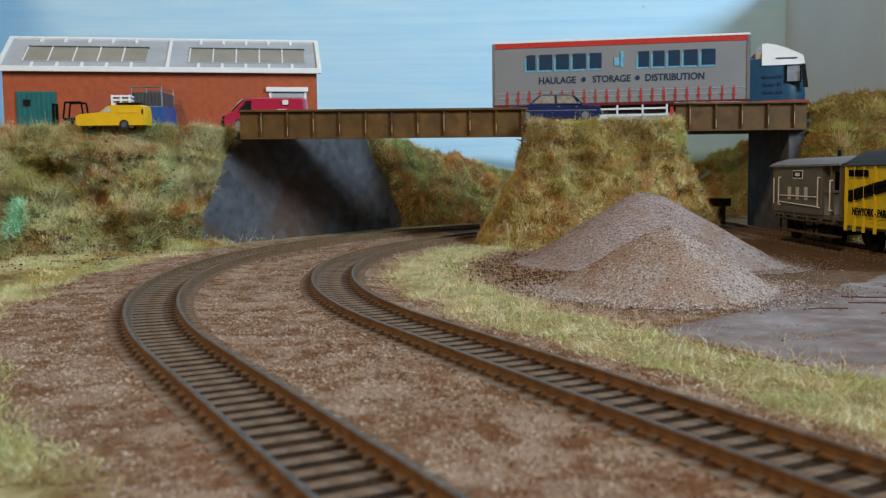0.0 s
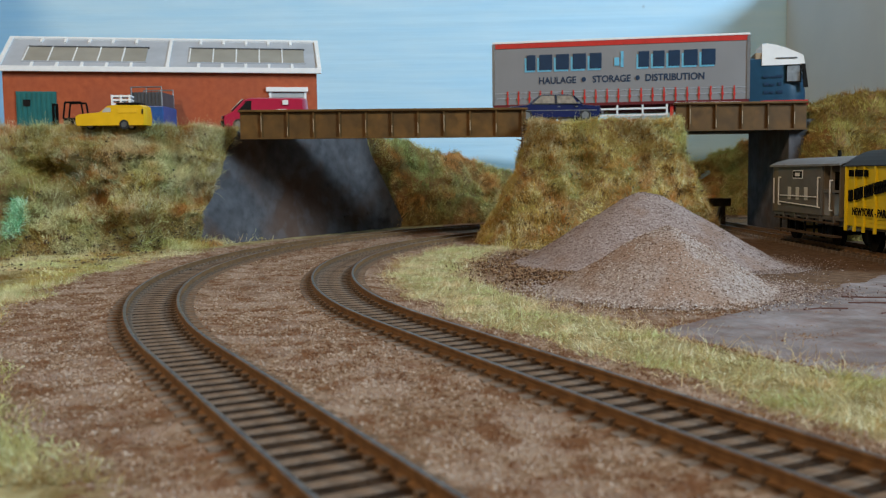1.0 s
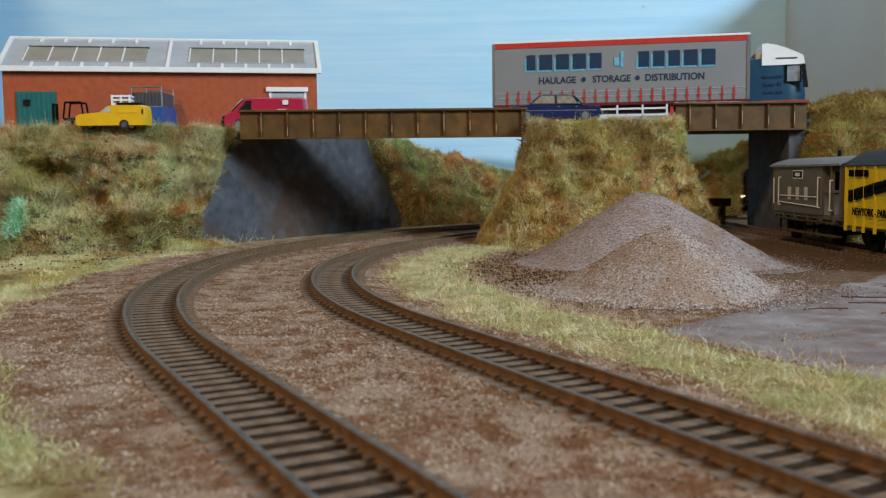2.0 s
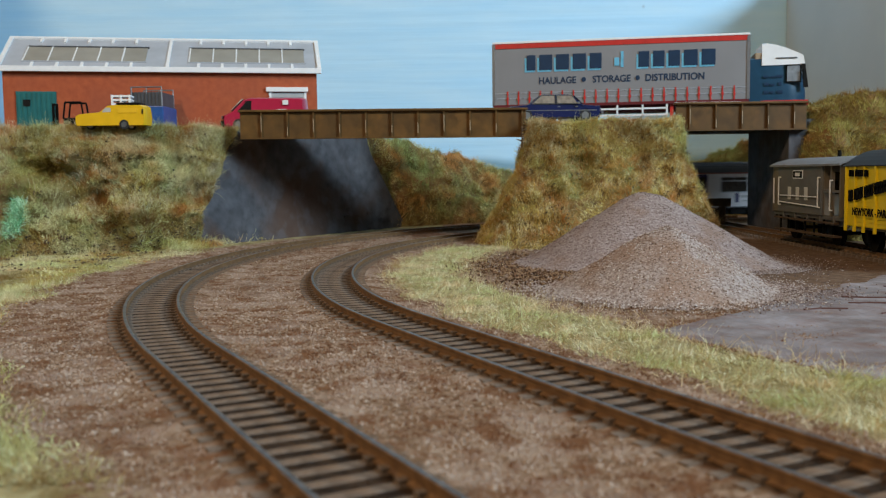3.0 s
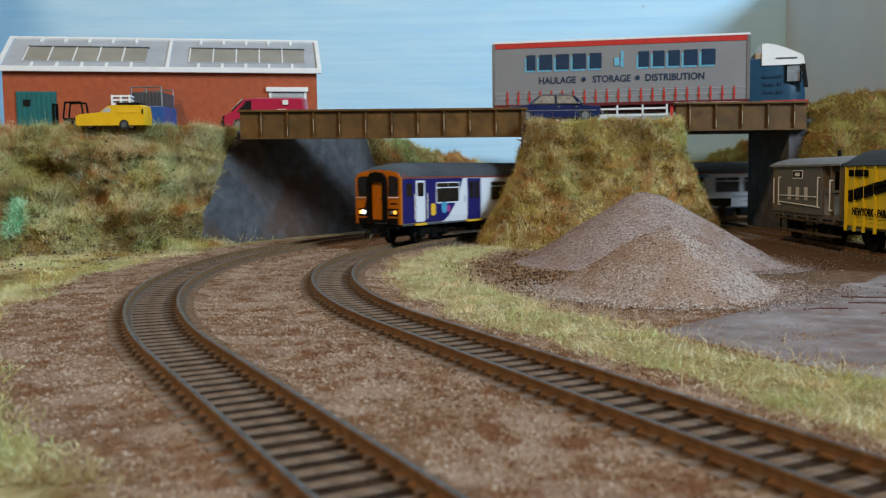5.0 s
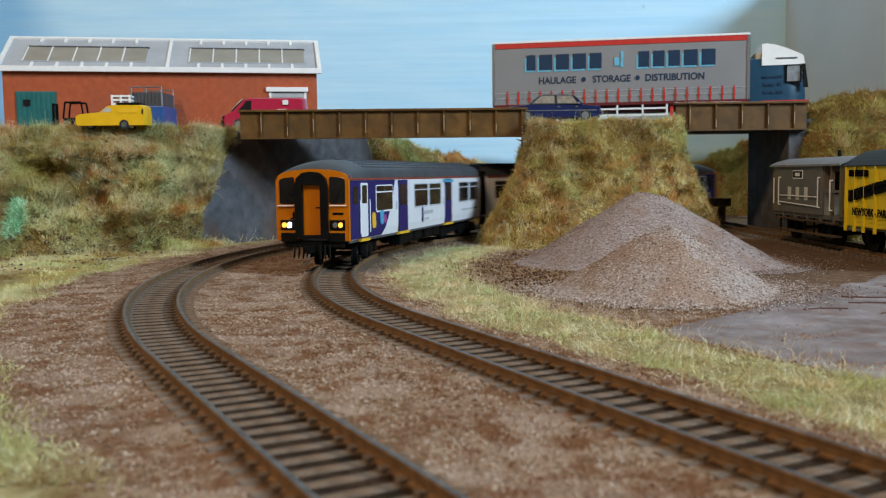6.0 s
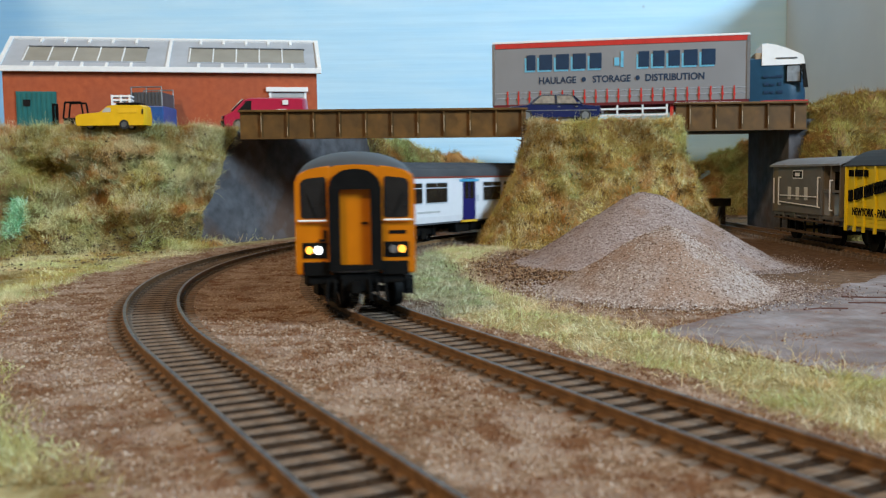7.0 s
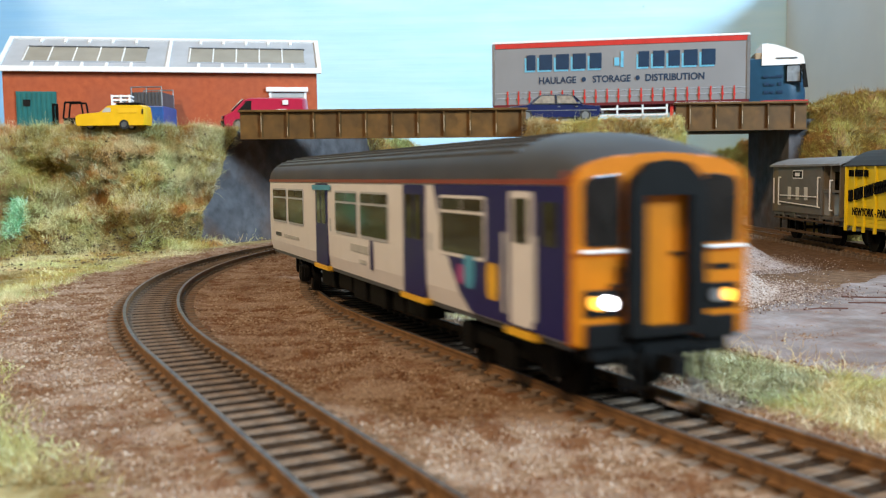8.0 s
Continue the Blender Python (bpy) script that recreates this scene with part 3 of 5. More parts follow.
EMB_TOP = [(-470, 580), (-370, 588), (-264, 590), (-205, 596), (-172, 612), (-142, 645)]


def embankment_west(u, v):
    (bx, by), (tx, ty) = lerp_line(EMB_BASE, u), lerp_line(EMB_TOP, u)
    if v < 0.8:
        w = v / 0.8
        s = w ** 1.25
        x, y, z = bx + (tx - bx) * s, by + (ty - by) * s, -4.5 + 77.9 * (1 - (1 - w) ** 1.15)
        k = math.sin(math.pi * min(1, w * 1.02))
        y -= k * (22 * hum(x / 40, z / 26, 2) + 15 * hum(x / 15, z / 13, 4) + 5 * hum(x / 5, z / 5, 8))
        z += k * 3 * hum(x / 22, z / 15, 9)
        z += 2.0 * max(0, (w - 0.75) * 4) * hum(x / 12, 3, 1)
    else:
        w = (v - 0.8) / 0.2
        x, y, z = tx, ty + 40 * w, 73.4 + 2.0 * hum(tx / 12, 3, 1) * (1 - w)
    return x, y, z


sheet("embankment_west", embankment_west, 160, 90, M_SLOPE, "steep grassy embankment below the industrial yard", "embankment")
fibres("embankment_grass", lambda u, v: embankment_west(u, v * 0.86), 110000, 3.7, M_GRASS, "green and rusty static grass on the steep embankment", 11, spread=0.55, width=0.12, tuft=1.6)
fibres("embankment_wisps", lambda u, v: embankment_west(u, v * 0.84), 22000, 7.0, M_GRASS_PALE, "long pale grass wisps on the embankment", 13, width=0.08, spread=0.5, tuft=1.8, keep=lambda p: max(0.04, 2.2 * hum(p[0] / 34, p[2] / 22, 31) + 0.15) if p[2] < 66 else 0.9)
fibres("embankment_tuft", lambda u, v: embankment_west(0.412 + 0.022 * u + 0.012 * v, 0.1 + 0.2 * v), 1500, 6.0, M_GRASS_GREENLIT, "grass tuft on the embankment with a green light glow put into its colour", 12)


def mound(u, v):
    """Hump between the two bridge spans: u runs round it, v up it and over the top."""
    base = [(66, 705), (46, 640), (20, 602), (30, 560), (70, 536), (130, 536), (172, 560), (184, 605), (184, 660), (176, 716)]
    top = [(90, 700), (66, 650), (58, 620), (62, 606), (85, 600), (125, 600), (150, 604), (160, 620), (162, 650), (160, 705)]
    bx, by = lerp_line(base, u)
    tx, ty = lerp_line(top, u)
    if v < 0.8:
        w = v / 0.8
        s = 1 - (1 - w) ** 1.55
        x, y, z = bx + (tx - bx) * s, by + (ty - by) * s, -5 + 79.5 * w ** 0.93
        k = math.sin(math.pi * min(1.0, w))
        y -= k * (10 * hum(x / 26, z / 22, 6) + 8 * hum(x / 10, z / 10, 8) + 3 * hum(x / 4, z / 4, 2))
        x += k * 4 * hum(y / 20, z / 20, 3)
        z += 3 * w * hum(x / 18, y / 18, 4)
    else:
        w = (v - 0.8) / 0.2
        x, y, z = tx + (112 - tx) * w, ty + (655 - ty) * w, 74.5 + 3 * hum(tx / 18, ty / 18, 4) * (1 - w) - 1.5 * w
    return x, y, z


sheet("mound", mound, 140, 80, M_SLOPE, "tall grass-covered mound between the bridge spans", "embankment")
fibres("mound_grass", lambda u, v: mound(0.05 + 0.9 * u, v * 0.84), 90000, 3.4, M_GRASS_MOUND, "dry yellow and rust static grass on the mound", 21, spread=0.55, width=0.12, tuft=1.6, keep=lambda p: 1.0 if p[1] < 660 else 0.15)


fibres("mound_wisps", lambda u, v: mound(0.05 + 0.9 * u, v * 0.83), 14000, 5.5, M_GRASS_PALE, "long pale grass wisps on the mound", 22, width=0.08, spread=0.5, tuft=1.8, keep=lambda p: (1.0 if p[2] > 58 else 0.4) if p[1] < 660 else 0.1)


def bank_height(x):
    pts = [(-110, 82), (-70, 79), (-20, 68), (20, 55), (55, 43), (100, 28), (200, 24), (240, 38), (275, 56), (310, 70), (360, 78)]
    for (x0, z0), (x1, z1) in zip(pts, pts[1:]):
        if x < x1:
            return z0 + (z1 - z0) * max(0, (x - x0) / (x1 - x0))
    return 78


def bank_north(u, v):
    a = math.pi - 0.78 - u * (math.pi - 0.78 - 1.50)
    r = 522 + 30 * min(1, v / 0.85) ** 1.3 + (60 * (v - 0.85) if v > 0.85 else 0)
    x, y = OX + r * math.cos(a), OY + r * math.sin(a)
    w = min(1, v / 0.85)
    y = min(y, 958)
    return x + 6 * w * hum(x / 20, v * 4, 2), y - math.sin(3 * w) * (8 * hum(x / 22, v * 5, 5) + (8 if x < 130 else 2) * hum(x / 9, v * 8, 3)), -5 + (bank_height(x) + 5) * w ** 0.85 + 6 * w * hum(x / 15, 0.5, v * 2) + 4 * w * hum(x / 6, 2.5, v * 3)


sheet("bank_north", bank_north, 150, 40, M_SLOPE, "grassy bank behind the running lines", "embankment")
fibres("bank_grass", bank_north, 48000, 5.0, M_GRASS_BANK, "green and orange static grass on the bank behind the tracks", 31, spread=0.55, width=0.16, tuft=1.7)


def bank_east(u, v):
    w = min(1, v / 0.8)
    x = 240 + 116 * u
    top = 78 + 16 * math.sin(min(1.0, u * 1.5) * 1.57) + 4 * hum(x / 14, 1, 2)
    y = 580 + 44 * max(0.0, 1 - u * 6) + (50 - 30 * max(0.0, 1 - u * 6)) * w ** 1.2 + (60 * (v - 0.8) / 0.2 if v > 0.8 else 0) - 8 * math.sin(3.1 * w) * hum(x / 22, w * 3, 1) 
    return x, y, -5 + (top + 5) * w ** 0.9 + 3 * w * hum(x / 9, y / 9, 5)


sheet("bank_east", bank_east, 44, 36, M_SLOPE, "grassy bank at the end of the short bridge", "embankment")
fibres("bank_east_grass", bank_east, 30000, 4.2, M_GRASS_RUST, "olive and rust static grass on the end bank", 41, spread=0.55, tuft=1.7)


def verge_point(u, v):
    y = 130 + 430 * v
    x = -170 + 330 * u
    return x, y, ground_z(x, y) - 0.2


fibres("verge_grass", verge_point, 70000, 2.9, M_GRASS_PALE, "pale green static grass beside the tracks", 51, up=(0, -0.1, 0.35), tuft=1.5, keep=lambda p: verge(p[0], p[1]) ** 1.5 * (1.0 if hum(p[0] / 9, p[1] / 9, 12) > -0.12 else 0.3), width=0.075)
fibres("verge_wisps", verge_point, 7000, 5.0, M_STRAW, "long straw-coloured grass wisps along the verge", 55, up=(0, -0.1, 0.25), tuft=1.6, keep=lambda p: 0.15 + 0.85 * (0.05 < verge(p[0], p[1]) < 0.8) if 20 < side_of_inner(p[0], p[1]) < 78 else 0.0, width=0.06)


def meadow_point(u, v):
    y = 130 + 440 * v
    x = -0.52 * y - 20 + (0.52 * y - 20) * u
    return x, y, ground_z(x, y) - 0.2


fibres("meadow_grass", meadow_point, 52000, 2.9, M_GRASS, "short patchy static grass below the embankment", 53, up=(0, -0.1, 0.4), tuft=1.5, keep=lambda p: verge(p[0], p[1]) ** 1.2 * (0.35 + 0.65 * (hum(p[0] / 18, p[1] / 18, 6) > -0.15)), width=0.09)


def foot_point(u, v):
    x, y = -182 + 62 * u + 14 * v * (1 - u), 580 + 92 * u - 22 * v
    return x, y, ground_z(x, y) - 0.2 + (1 - u) * (1 - v) * 8


fibres("abutment_foot_grass", foot_point, 1600, 5.0, M_GRASS, "ragged grass at the foot of the abutment", 57, up=(0, -0.2, 0.8), width=0.13, keep=lambda p: max(0.03, (622 - p[1]) / 40))


def litter():
    rng = np.random.default_rng(77)
    pts = []
    for k in range(480):
        u, v = rng.random(), rng.random()
        f = (embankment_west, mound, embankment_west)[k % 3]
        p = f(0.3 + 0.68 * u, 0.75 * v if k % 3 < 2 else 0.12 * v)
        pts += [(p[0] + rng.normal() * 1.3, p[1] - 1.5 + rng.normal() * 0.6, p[2] + rng.normal() * 0.9 + 0.6) for _ in range(5)]
    for k in range(160):
        x, y = -330 + 260 * rng.random(), 440 + 110 * rng.random()
        if verge(x, y) > 0.5:
            pts += [(x + rng.normal() * 1.6, y + rng.normal() * 1.6, -2.6 + 0.5 * rng.random()) for _ in range(4)]
    grains("leaf_litter", pts, 0.8, M_TWIG, "dark brown scatter of leaf litter on the slopes", "leaf litter", 9)


litter()


def twig():
    t = thing("dry_twig", 52, 598, 58, 0, "dark dry twig standing on the mound's shoulder", "twig")
    rng = random.Random(31)
    part("stem", rod(B(), (0, 0, 0), (-0.5, -2, 13), 0.35), M_TWIG, t)
    for k in range(7):
        z = 4 + 1.4 * k
        part("sprig", rod(B(), (-0.3, -1.2, z), (rng.uniform(-3.4, 3), -2 + rng.uniform(-1, 1), z + rng.uniform(0.4, 2.4)), 0.4), M_TWIG, t)


twig()


# ---- gravel piles ----
def pile(name, x, y, r, h, ex, label, seed, mat, grain_mat):
    def surf(u, v):
        a, d = 2 * math.pi * u, v ** 0.7
        rr = r * (1 + 0.10 * math.cos(2 * a) * ex + 0.05 * math.sin(3 * a + seed)) * 1.18
        k = d * 1.18
        z = h * (1 - (math.sqrt(k * k + 0.012) - 0.1095) / 0.897) if k < 0.88 else h * 0.13 * max(0.0, (1.18 - k) / 0.30) ** 1.6
        px, py = x + rr * d * math.cos(a), y + rr * d * math.sin(a)
        return px, py, -4.4 + z + 0.7 * hum(px / 7, py / 7, seed) * min(1, 4 * (1 - d)) + 0.6 * hum(px / 18, py / 18, seed)
    nu, nv = 72, 26
    verts = [surf(i / nu, (j / nv) ** 1.4) for j in range(nv + 1) for i in range(nu)]
    faces = [(j * nu + i, j * nu + (i + 1) % nu, (j + 1) * nu + (i + 1) % nu, (j + 1) * nu + i) for j in range(nv) for i in range(nu)]
    tagged(raw(name, verts, faces, mat, True), label, "gravel pile", "gravel piles")
    rng = np.random.default_rng(seed)
    pts = []
    for _ in range(14000):
        p = surf(rng.random(), rng.random() ** 0.8 * (1.0 + 0.5 * rng.random() ** 3))
        pts.append((p[0], p[1], max(p[2], -3.2)))
    grains("pile_grains", pts, 0.46, grain_mat, "loose pinkish-grey grains on a gravel pile", "gravel", seed + 1)


pile("gravel_mound", 100, 455, 61, 35.6, 0.5, "tall pinkish-grey gravel heap in front of the mound", 3, M_PILE_DARK, M_PILE_DARK_GRAIN)
pile("gravel_mound", 84, 345, 42, 24.8, 0.3, "lower pinkish-grey gravel heap beside the grass", 6, M_PILE, M_PILE_GRAIN)


def spill():
    """Loose grains run out round the heaps."""
    rng = np.random.default_rng(15)
    pts = []
    for cx, cy, sx, sy, n in ((108, 340, 19, 15, 6000), (132, 425, 18, 20, 2400)):
        for _ in range(n):
            x, y = cx + sx * rng.normal(), cy + sy * rng.normal()
            if side_of_inner(x, y) > 50:
                pts.append((x, y, -3.1 + 0.3 * rng.random()))
    brown = []
    for _ in range(6500):
        x, y = 52 + 20 * rng.normal(), 432 + 34 * rng.normal()
        if side_of_inner(x, y) > 46:
            brown.append((x, y, -3.3 + 0.9 * rng.random()))
    grains("brown_scatter", brown, 0.75, M_DEBRIS, "brown leaf scatter between the mound and the heaps", "leaf litter", 18)
    grains("gravel_spill", pts, 0.42, M_PILE_DARK_GRAIN, "loose dark gravel run out round the heaps", "gravel", 16)


spill()


# ---- bridge ----
def abutments():
    b = B()
    front = [(-165, 600, -5), (-32, 810, -5), (-60, 778, 60), (-64, 772, 74.8), (-142, 648, 74.8), (-158, 622, 30)]
    n = Vector((0.845, -0.535, 0))
    f0 = [b.verts.new(p) for p in front]
    f1 = [b.verts.new(Vector(p) - n * 14) for p in front]
    b.faces.new(f0)
    b.faces.new(f1[::-1])
    for i in range(6):
        b.faces.new((f0[i], f1[i], f1[(i + 1) % 6], f0[(i + 1) % 6]))
    tagged(finish("abutment_west", b, M_CONCRETE), "battered blue-grey abutment wall with rough far edge", "abutment", kind="structure")
    b = B()
    rng = random.Random(5)
    for k in range(22):
        t, h = rng.uniform(0.62, 0.98), rng.random() ** 1.3 * 56
        a = Vector((-165, 600, 0)).lerp(Vector((-32, 810, 0)), 0.2 + 0.78 * t - 0.18 * h / 75 * (t > 0.6))
        p = a + n * (-0.9 - h * 0.115 + 1.2) + Vector((0, 0, h))
        d = Vector((0.535, 0.845, 0))
        w = rng.uniform(2, 6)
        q = [p - d * w, p + d * w, p + d * w * 0.8 + Vector((0, 0, rng.uniform(1.2, 2.6))), p - d * w * 0.7 + Vector((0, 0, 1.6))]
        u0 = [b.verts.new(v - n * 2) for v in q]
        u1 = [b.verts.new(v - n * 0.3) for v in q]
        b.faces.new(u1)
        for i in range(4):
            b.faces.new((u0[i], u0[(i + 1) % 4], u1[(i + 1) % 4], u1[i]))
    tagged(finish("abutment_stones", b, M_CONCRETE), "rough stones proud of the grey abutment wall", "stonework", kind="stuff")
    b = B()
    box(b, 236, 262, 629, 712, -5, 70, bevel=0.6)
    tagged(finish("abutment_east", b, M_CONCRETE), "dark grey abutment at the end of the short bridge", "abutment", kind="structure")
    b = B()
    prism(b, [(-470, 612), (-154, 652), (-82, 782), (-50, 960), (-470, 960)], "z", 62, 74.9)
    tagged(finish("plateau", b, M_ASPHALT), "raised grey yard surface behind the embankment", "ground", kind="structure")
    b = B()
    box(b, -134, 34, 630, 690, 70.5, 76)
    box(b, 34, 300, 630, 735, 70.5, 76)
    tagged(finish("bridge_deck", b, M_ASPHALT), "dark road deck across both bridge spans", "bridge deck", kind="structure")


abutments()


def girder(x0, x1, y, z0, z1, tilt, label, stiff, phase):
    t = thing("bridge_girder", x0, y, 0, 0, label, "bridge girder", "bridge girders")
    L = x1 - x0

    def z(u):
        return z0 + tilt * u / L
    h = z1 - z0
    b = prism(B(), [(0, z(0)), (L, z(L)), (L, z(L) + h), (0, z(0) + h)], "y", 0.8, 2.4)
    part("web", b, M_GIRDER, t)
    b = prism(B(), [(-1, z(0) + h), (L + 1, z(L) + h), (L + 1, z(L) + h + 1.5), (-1, z(0) + h + 1.5)], "y", -1.6, 4.2, bevel=0.3)
    part("top_flange", b, M_GIRDER, t)
    b = prism(B(), [(0, z(0) - 1), (L, z(L) - 1), (L, z(L)), (0, z(0))], "y", -1.0, 4.0)
    part("bottom_flange", b, M_GIRDER, t)
    x = phase
    rng = random.Random(2)
    while x < L:
        b = B()
        box(b, x - 0.45, x + 0.45, -0.9, 0.9, z(x), z(x) + h)
        box(b, x - 0.25, x + 0.25, -1.0, -0.89, z(x) + 1 + 3 * rng.random(), z(x) + h * (0.35 + 0.5 * rng.random()), 1)
        part("stiffener", b, [M_GIRDER, M_WORN], t)
        x += stiff
    return t


girder(-136, 57, 625, 67.5, 84.6, -0.6, "brown plate girder with worn stiffeners over the running lines", 17.6, 14.5)
girder(158.5, 246.5, 625, 69.5, 86.2, 0.0, "short brown plate girder over the siding", 17.6, 9)


def barrier():
    t = thing("road_barrier", 160, 632, 76, 0, "white kerb barrier behind the short girder", "barrier")
    part("panel", box(B(), 0, 44, 0, 1.2, 0, 11.4, bevel=0.3), M_WHITE, t)
    part("cap", box(B(), -1, 45, -0.6, 1.8, 11.3, 12.4, bevel=0.3), M_WHITE, t)


barrier()


# ---- industrial building ----
def building():
    t = thing("industrial_unit", -322, 683, 75, 10.5, "orange-red workshop with a white-edged glazed roof", "building")
    L, D, H = 229, 84, 48
    b = B()
    box(b, 0, L, 0, D, 0, H)
    prism(b, [(0, H), (D, H), (D / 2, H + 25)], "x", 0.5, L - 0.5)
    part("wall", b, M_BRICK_RED, t)
    sl = math.atan2(26, D / 2)

    def on_roof(u0, u1, v0, v1, lift, thick, name, mat, label=""):
        """A slab on the front roof slope; v runs up the slope."""
        bm = B()
        box(bm, u0, u1, v0, v1, lift, lift + thick)
        bmesh.ops.rotate(bm, cent=(0, 0, 0), matrix=Matrix.Rotation(sl, 3, "X"), verts=bm.verts)
        bmesh.ops.translate(bm, vec=(0, -2, H - 0.5), verts=bm.verts)
        return part(name, bm, mat, t, label)
    V = (D / 2 + 2) / math.cos(sl)
    on_roof(-3, L + 3, -1, V, 0, 1.4, "roof", M_ROOF_GREY, "grey sheet roof slope")
    bm = B()
    prism(bm, [(D / 2, H + 27), (D + 3, H - 1), (D + 3, H + 0.4), (D / 2, H + 28.4)], "x", -3, L + 3)
    part("rear_roof", bm, M_ROOF_GREY, t)
    bm = B()
    box(bm, -3.5, L + 3.5, -4.5, -1.5, H - 2.6, H + 1.4, bevel=0.3)
    part("fascia", bm, M_WHITE, t, "white eaves board")
    on_roof(-3.5, L + 3.5, V - 2.6, V + 0.4, 1.2, 1.4, "ridge", M_WHITE, "white ridge strip")
    for u in (-3.5, L + 0.5):
        on_roof(u, u + 3, 0, V, 1.2, 1.6, "verge_board", M_WHITE, "white verge board")
    on_roof(116, 118.4, 0, V, 1.3, 1.2, "mullion", M_WHITE)
    for g0, n in ((13.5, 5), (133, 5)):
        for k in range(n):
            u = g0 + k * 17.6
            on_roof(u, u + 16.7, 9.5, 34, 1.35, 0.6, "pane", M_GLAZE, "dusty beige skylight pane")
            on_roof(u - 0.8, u + 0.1, 9, 36, 1.35, 1.1, "glazing_bar", M_WHITE)
            on_roof(u + 6, u + 8, 0, 7, 1.35, 1.1, "bracket", M_WHITE)
            on_roof(u + 6, u + 8, V - 9, V, 1.35, 1.1, "bracket", M_WHITE)
        on_roof(g0 - 1, g0 + n * 17.6, 34, 35.2, 1.3, 1.3, "glazing_head", M_DARK_GREY)
        on_roof(g0 - 1, g0 + n * 17.6, 8.6, 9.5, 1.3, 0.9, "glazing_sill", M_ROOF_GREY)
    bm = B()
    box(bm, 9, 37, -1.2, 0.5, 0, 31)
    door = part("garage_door", bm, M_TEAL, t, "teal boarded double door")
    for k in range(8):
        part("board", box(B(), 10.2 + 3.4 * k, 12.2 + 3.4 * k, -1.7, -1.1, 0.5, 30), M_TEAL, door)
    bm = B()
    box(bm, 14, 19, -1.95, -1.65, 20, 25)
    part("door_window", bm, M_GLASS, door)
    bm = B()
    box(bm, 194, 219, -0.5, 0.4, 0.2, 31)
    shutter = part("roller_shutter", bm, M_SHUTTER, t, "grey roller shutter")
    for k in range(11):
        part("slat", box(B(), 194.2, 218.8, -0.9, -0.4, 0.4 + 2.7 * k, 2.6 + 2.7 * k), M_SHUTTER, shutter)
    bm = B()
    box(bm, 190, 222, -2.6, 0.5, 31.5, 35, bevel=0.3)
    part("lintel", bm, M_WHITE, t, "white door canopy")
    bm = B()
    box(bm, 192.2, 194, -1.2, 0.4, 0, 31.5)
    box(bm, 219, 220.8, -1.2, 0.4, 0, 31.5)
    part("door_jamb", bm, M_WHITE, t)


building()


# ---- road vehicles ----
def wheel(parent, x, y, z, r, w, hub=M_STEEL, name="wheel"):
    b = cyl(B(), (0, 0, 0), "y", r, w, 20)
    o = part(name, b, M_RUBBER, parent)
    o.location = (x * MM, y * MM, z * MM)
    b = cyl(B(), (0, 0, 0), "y", r * 0.62, w + 0.5, 16)
    part("hub_cap", b, hub, o)
    return o


def car_shell(parent, outline, half, inset, zt, mat, name="body"):
    """A rounded body: side outline swept across, drawn in at the roof."""
    rings = []
    for k in range(9):
        y = -half + 2 * half * k / 8
        e = 1 - 0.06 * (abs(y) / half) ** 4
        rings.append([(x * e, y, z * (1 - 0.05 * (abs(y) / half) ** 4)) for x, z in outline])
    b = loft(B(), rings)
    for v in b.verts:
        if v.co.z > zt:
            v.co.y *= 1 - inset * min(1.0, (v.co.z - zt) / 5)
    return part(name, b, mat, parent, smooth=True)


def side_pane(parent, pts, half, mat, slope=0.0, zt=0, name="window"):
    for sgn in (-1, 1):
        b = B()
        v0 = [b.verts.new((x, sgn * (half - slope * max(0, z - zt) + 0.25), z)) for x, z in pts]
        v1 = [b.verts.new((x, sgn * (half - slope * max(0, z - zt) - 0.6), z)) for x, z in pts]
        n = len(pts)
        b.faces.new(v0)
        b.faces.new(v1[::-1])
        for i in range(n):
            b.faces.new((v0[i], v0[(i + 1) % n], v1[(i + 1) % n], v1[i]))
        part(name, b, mat, parent)


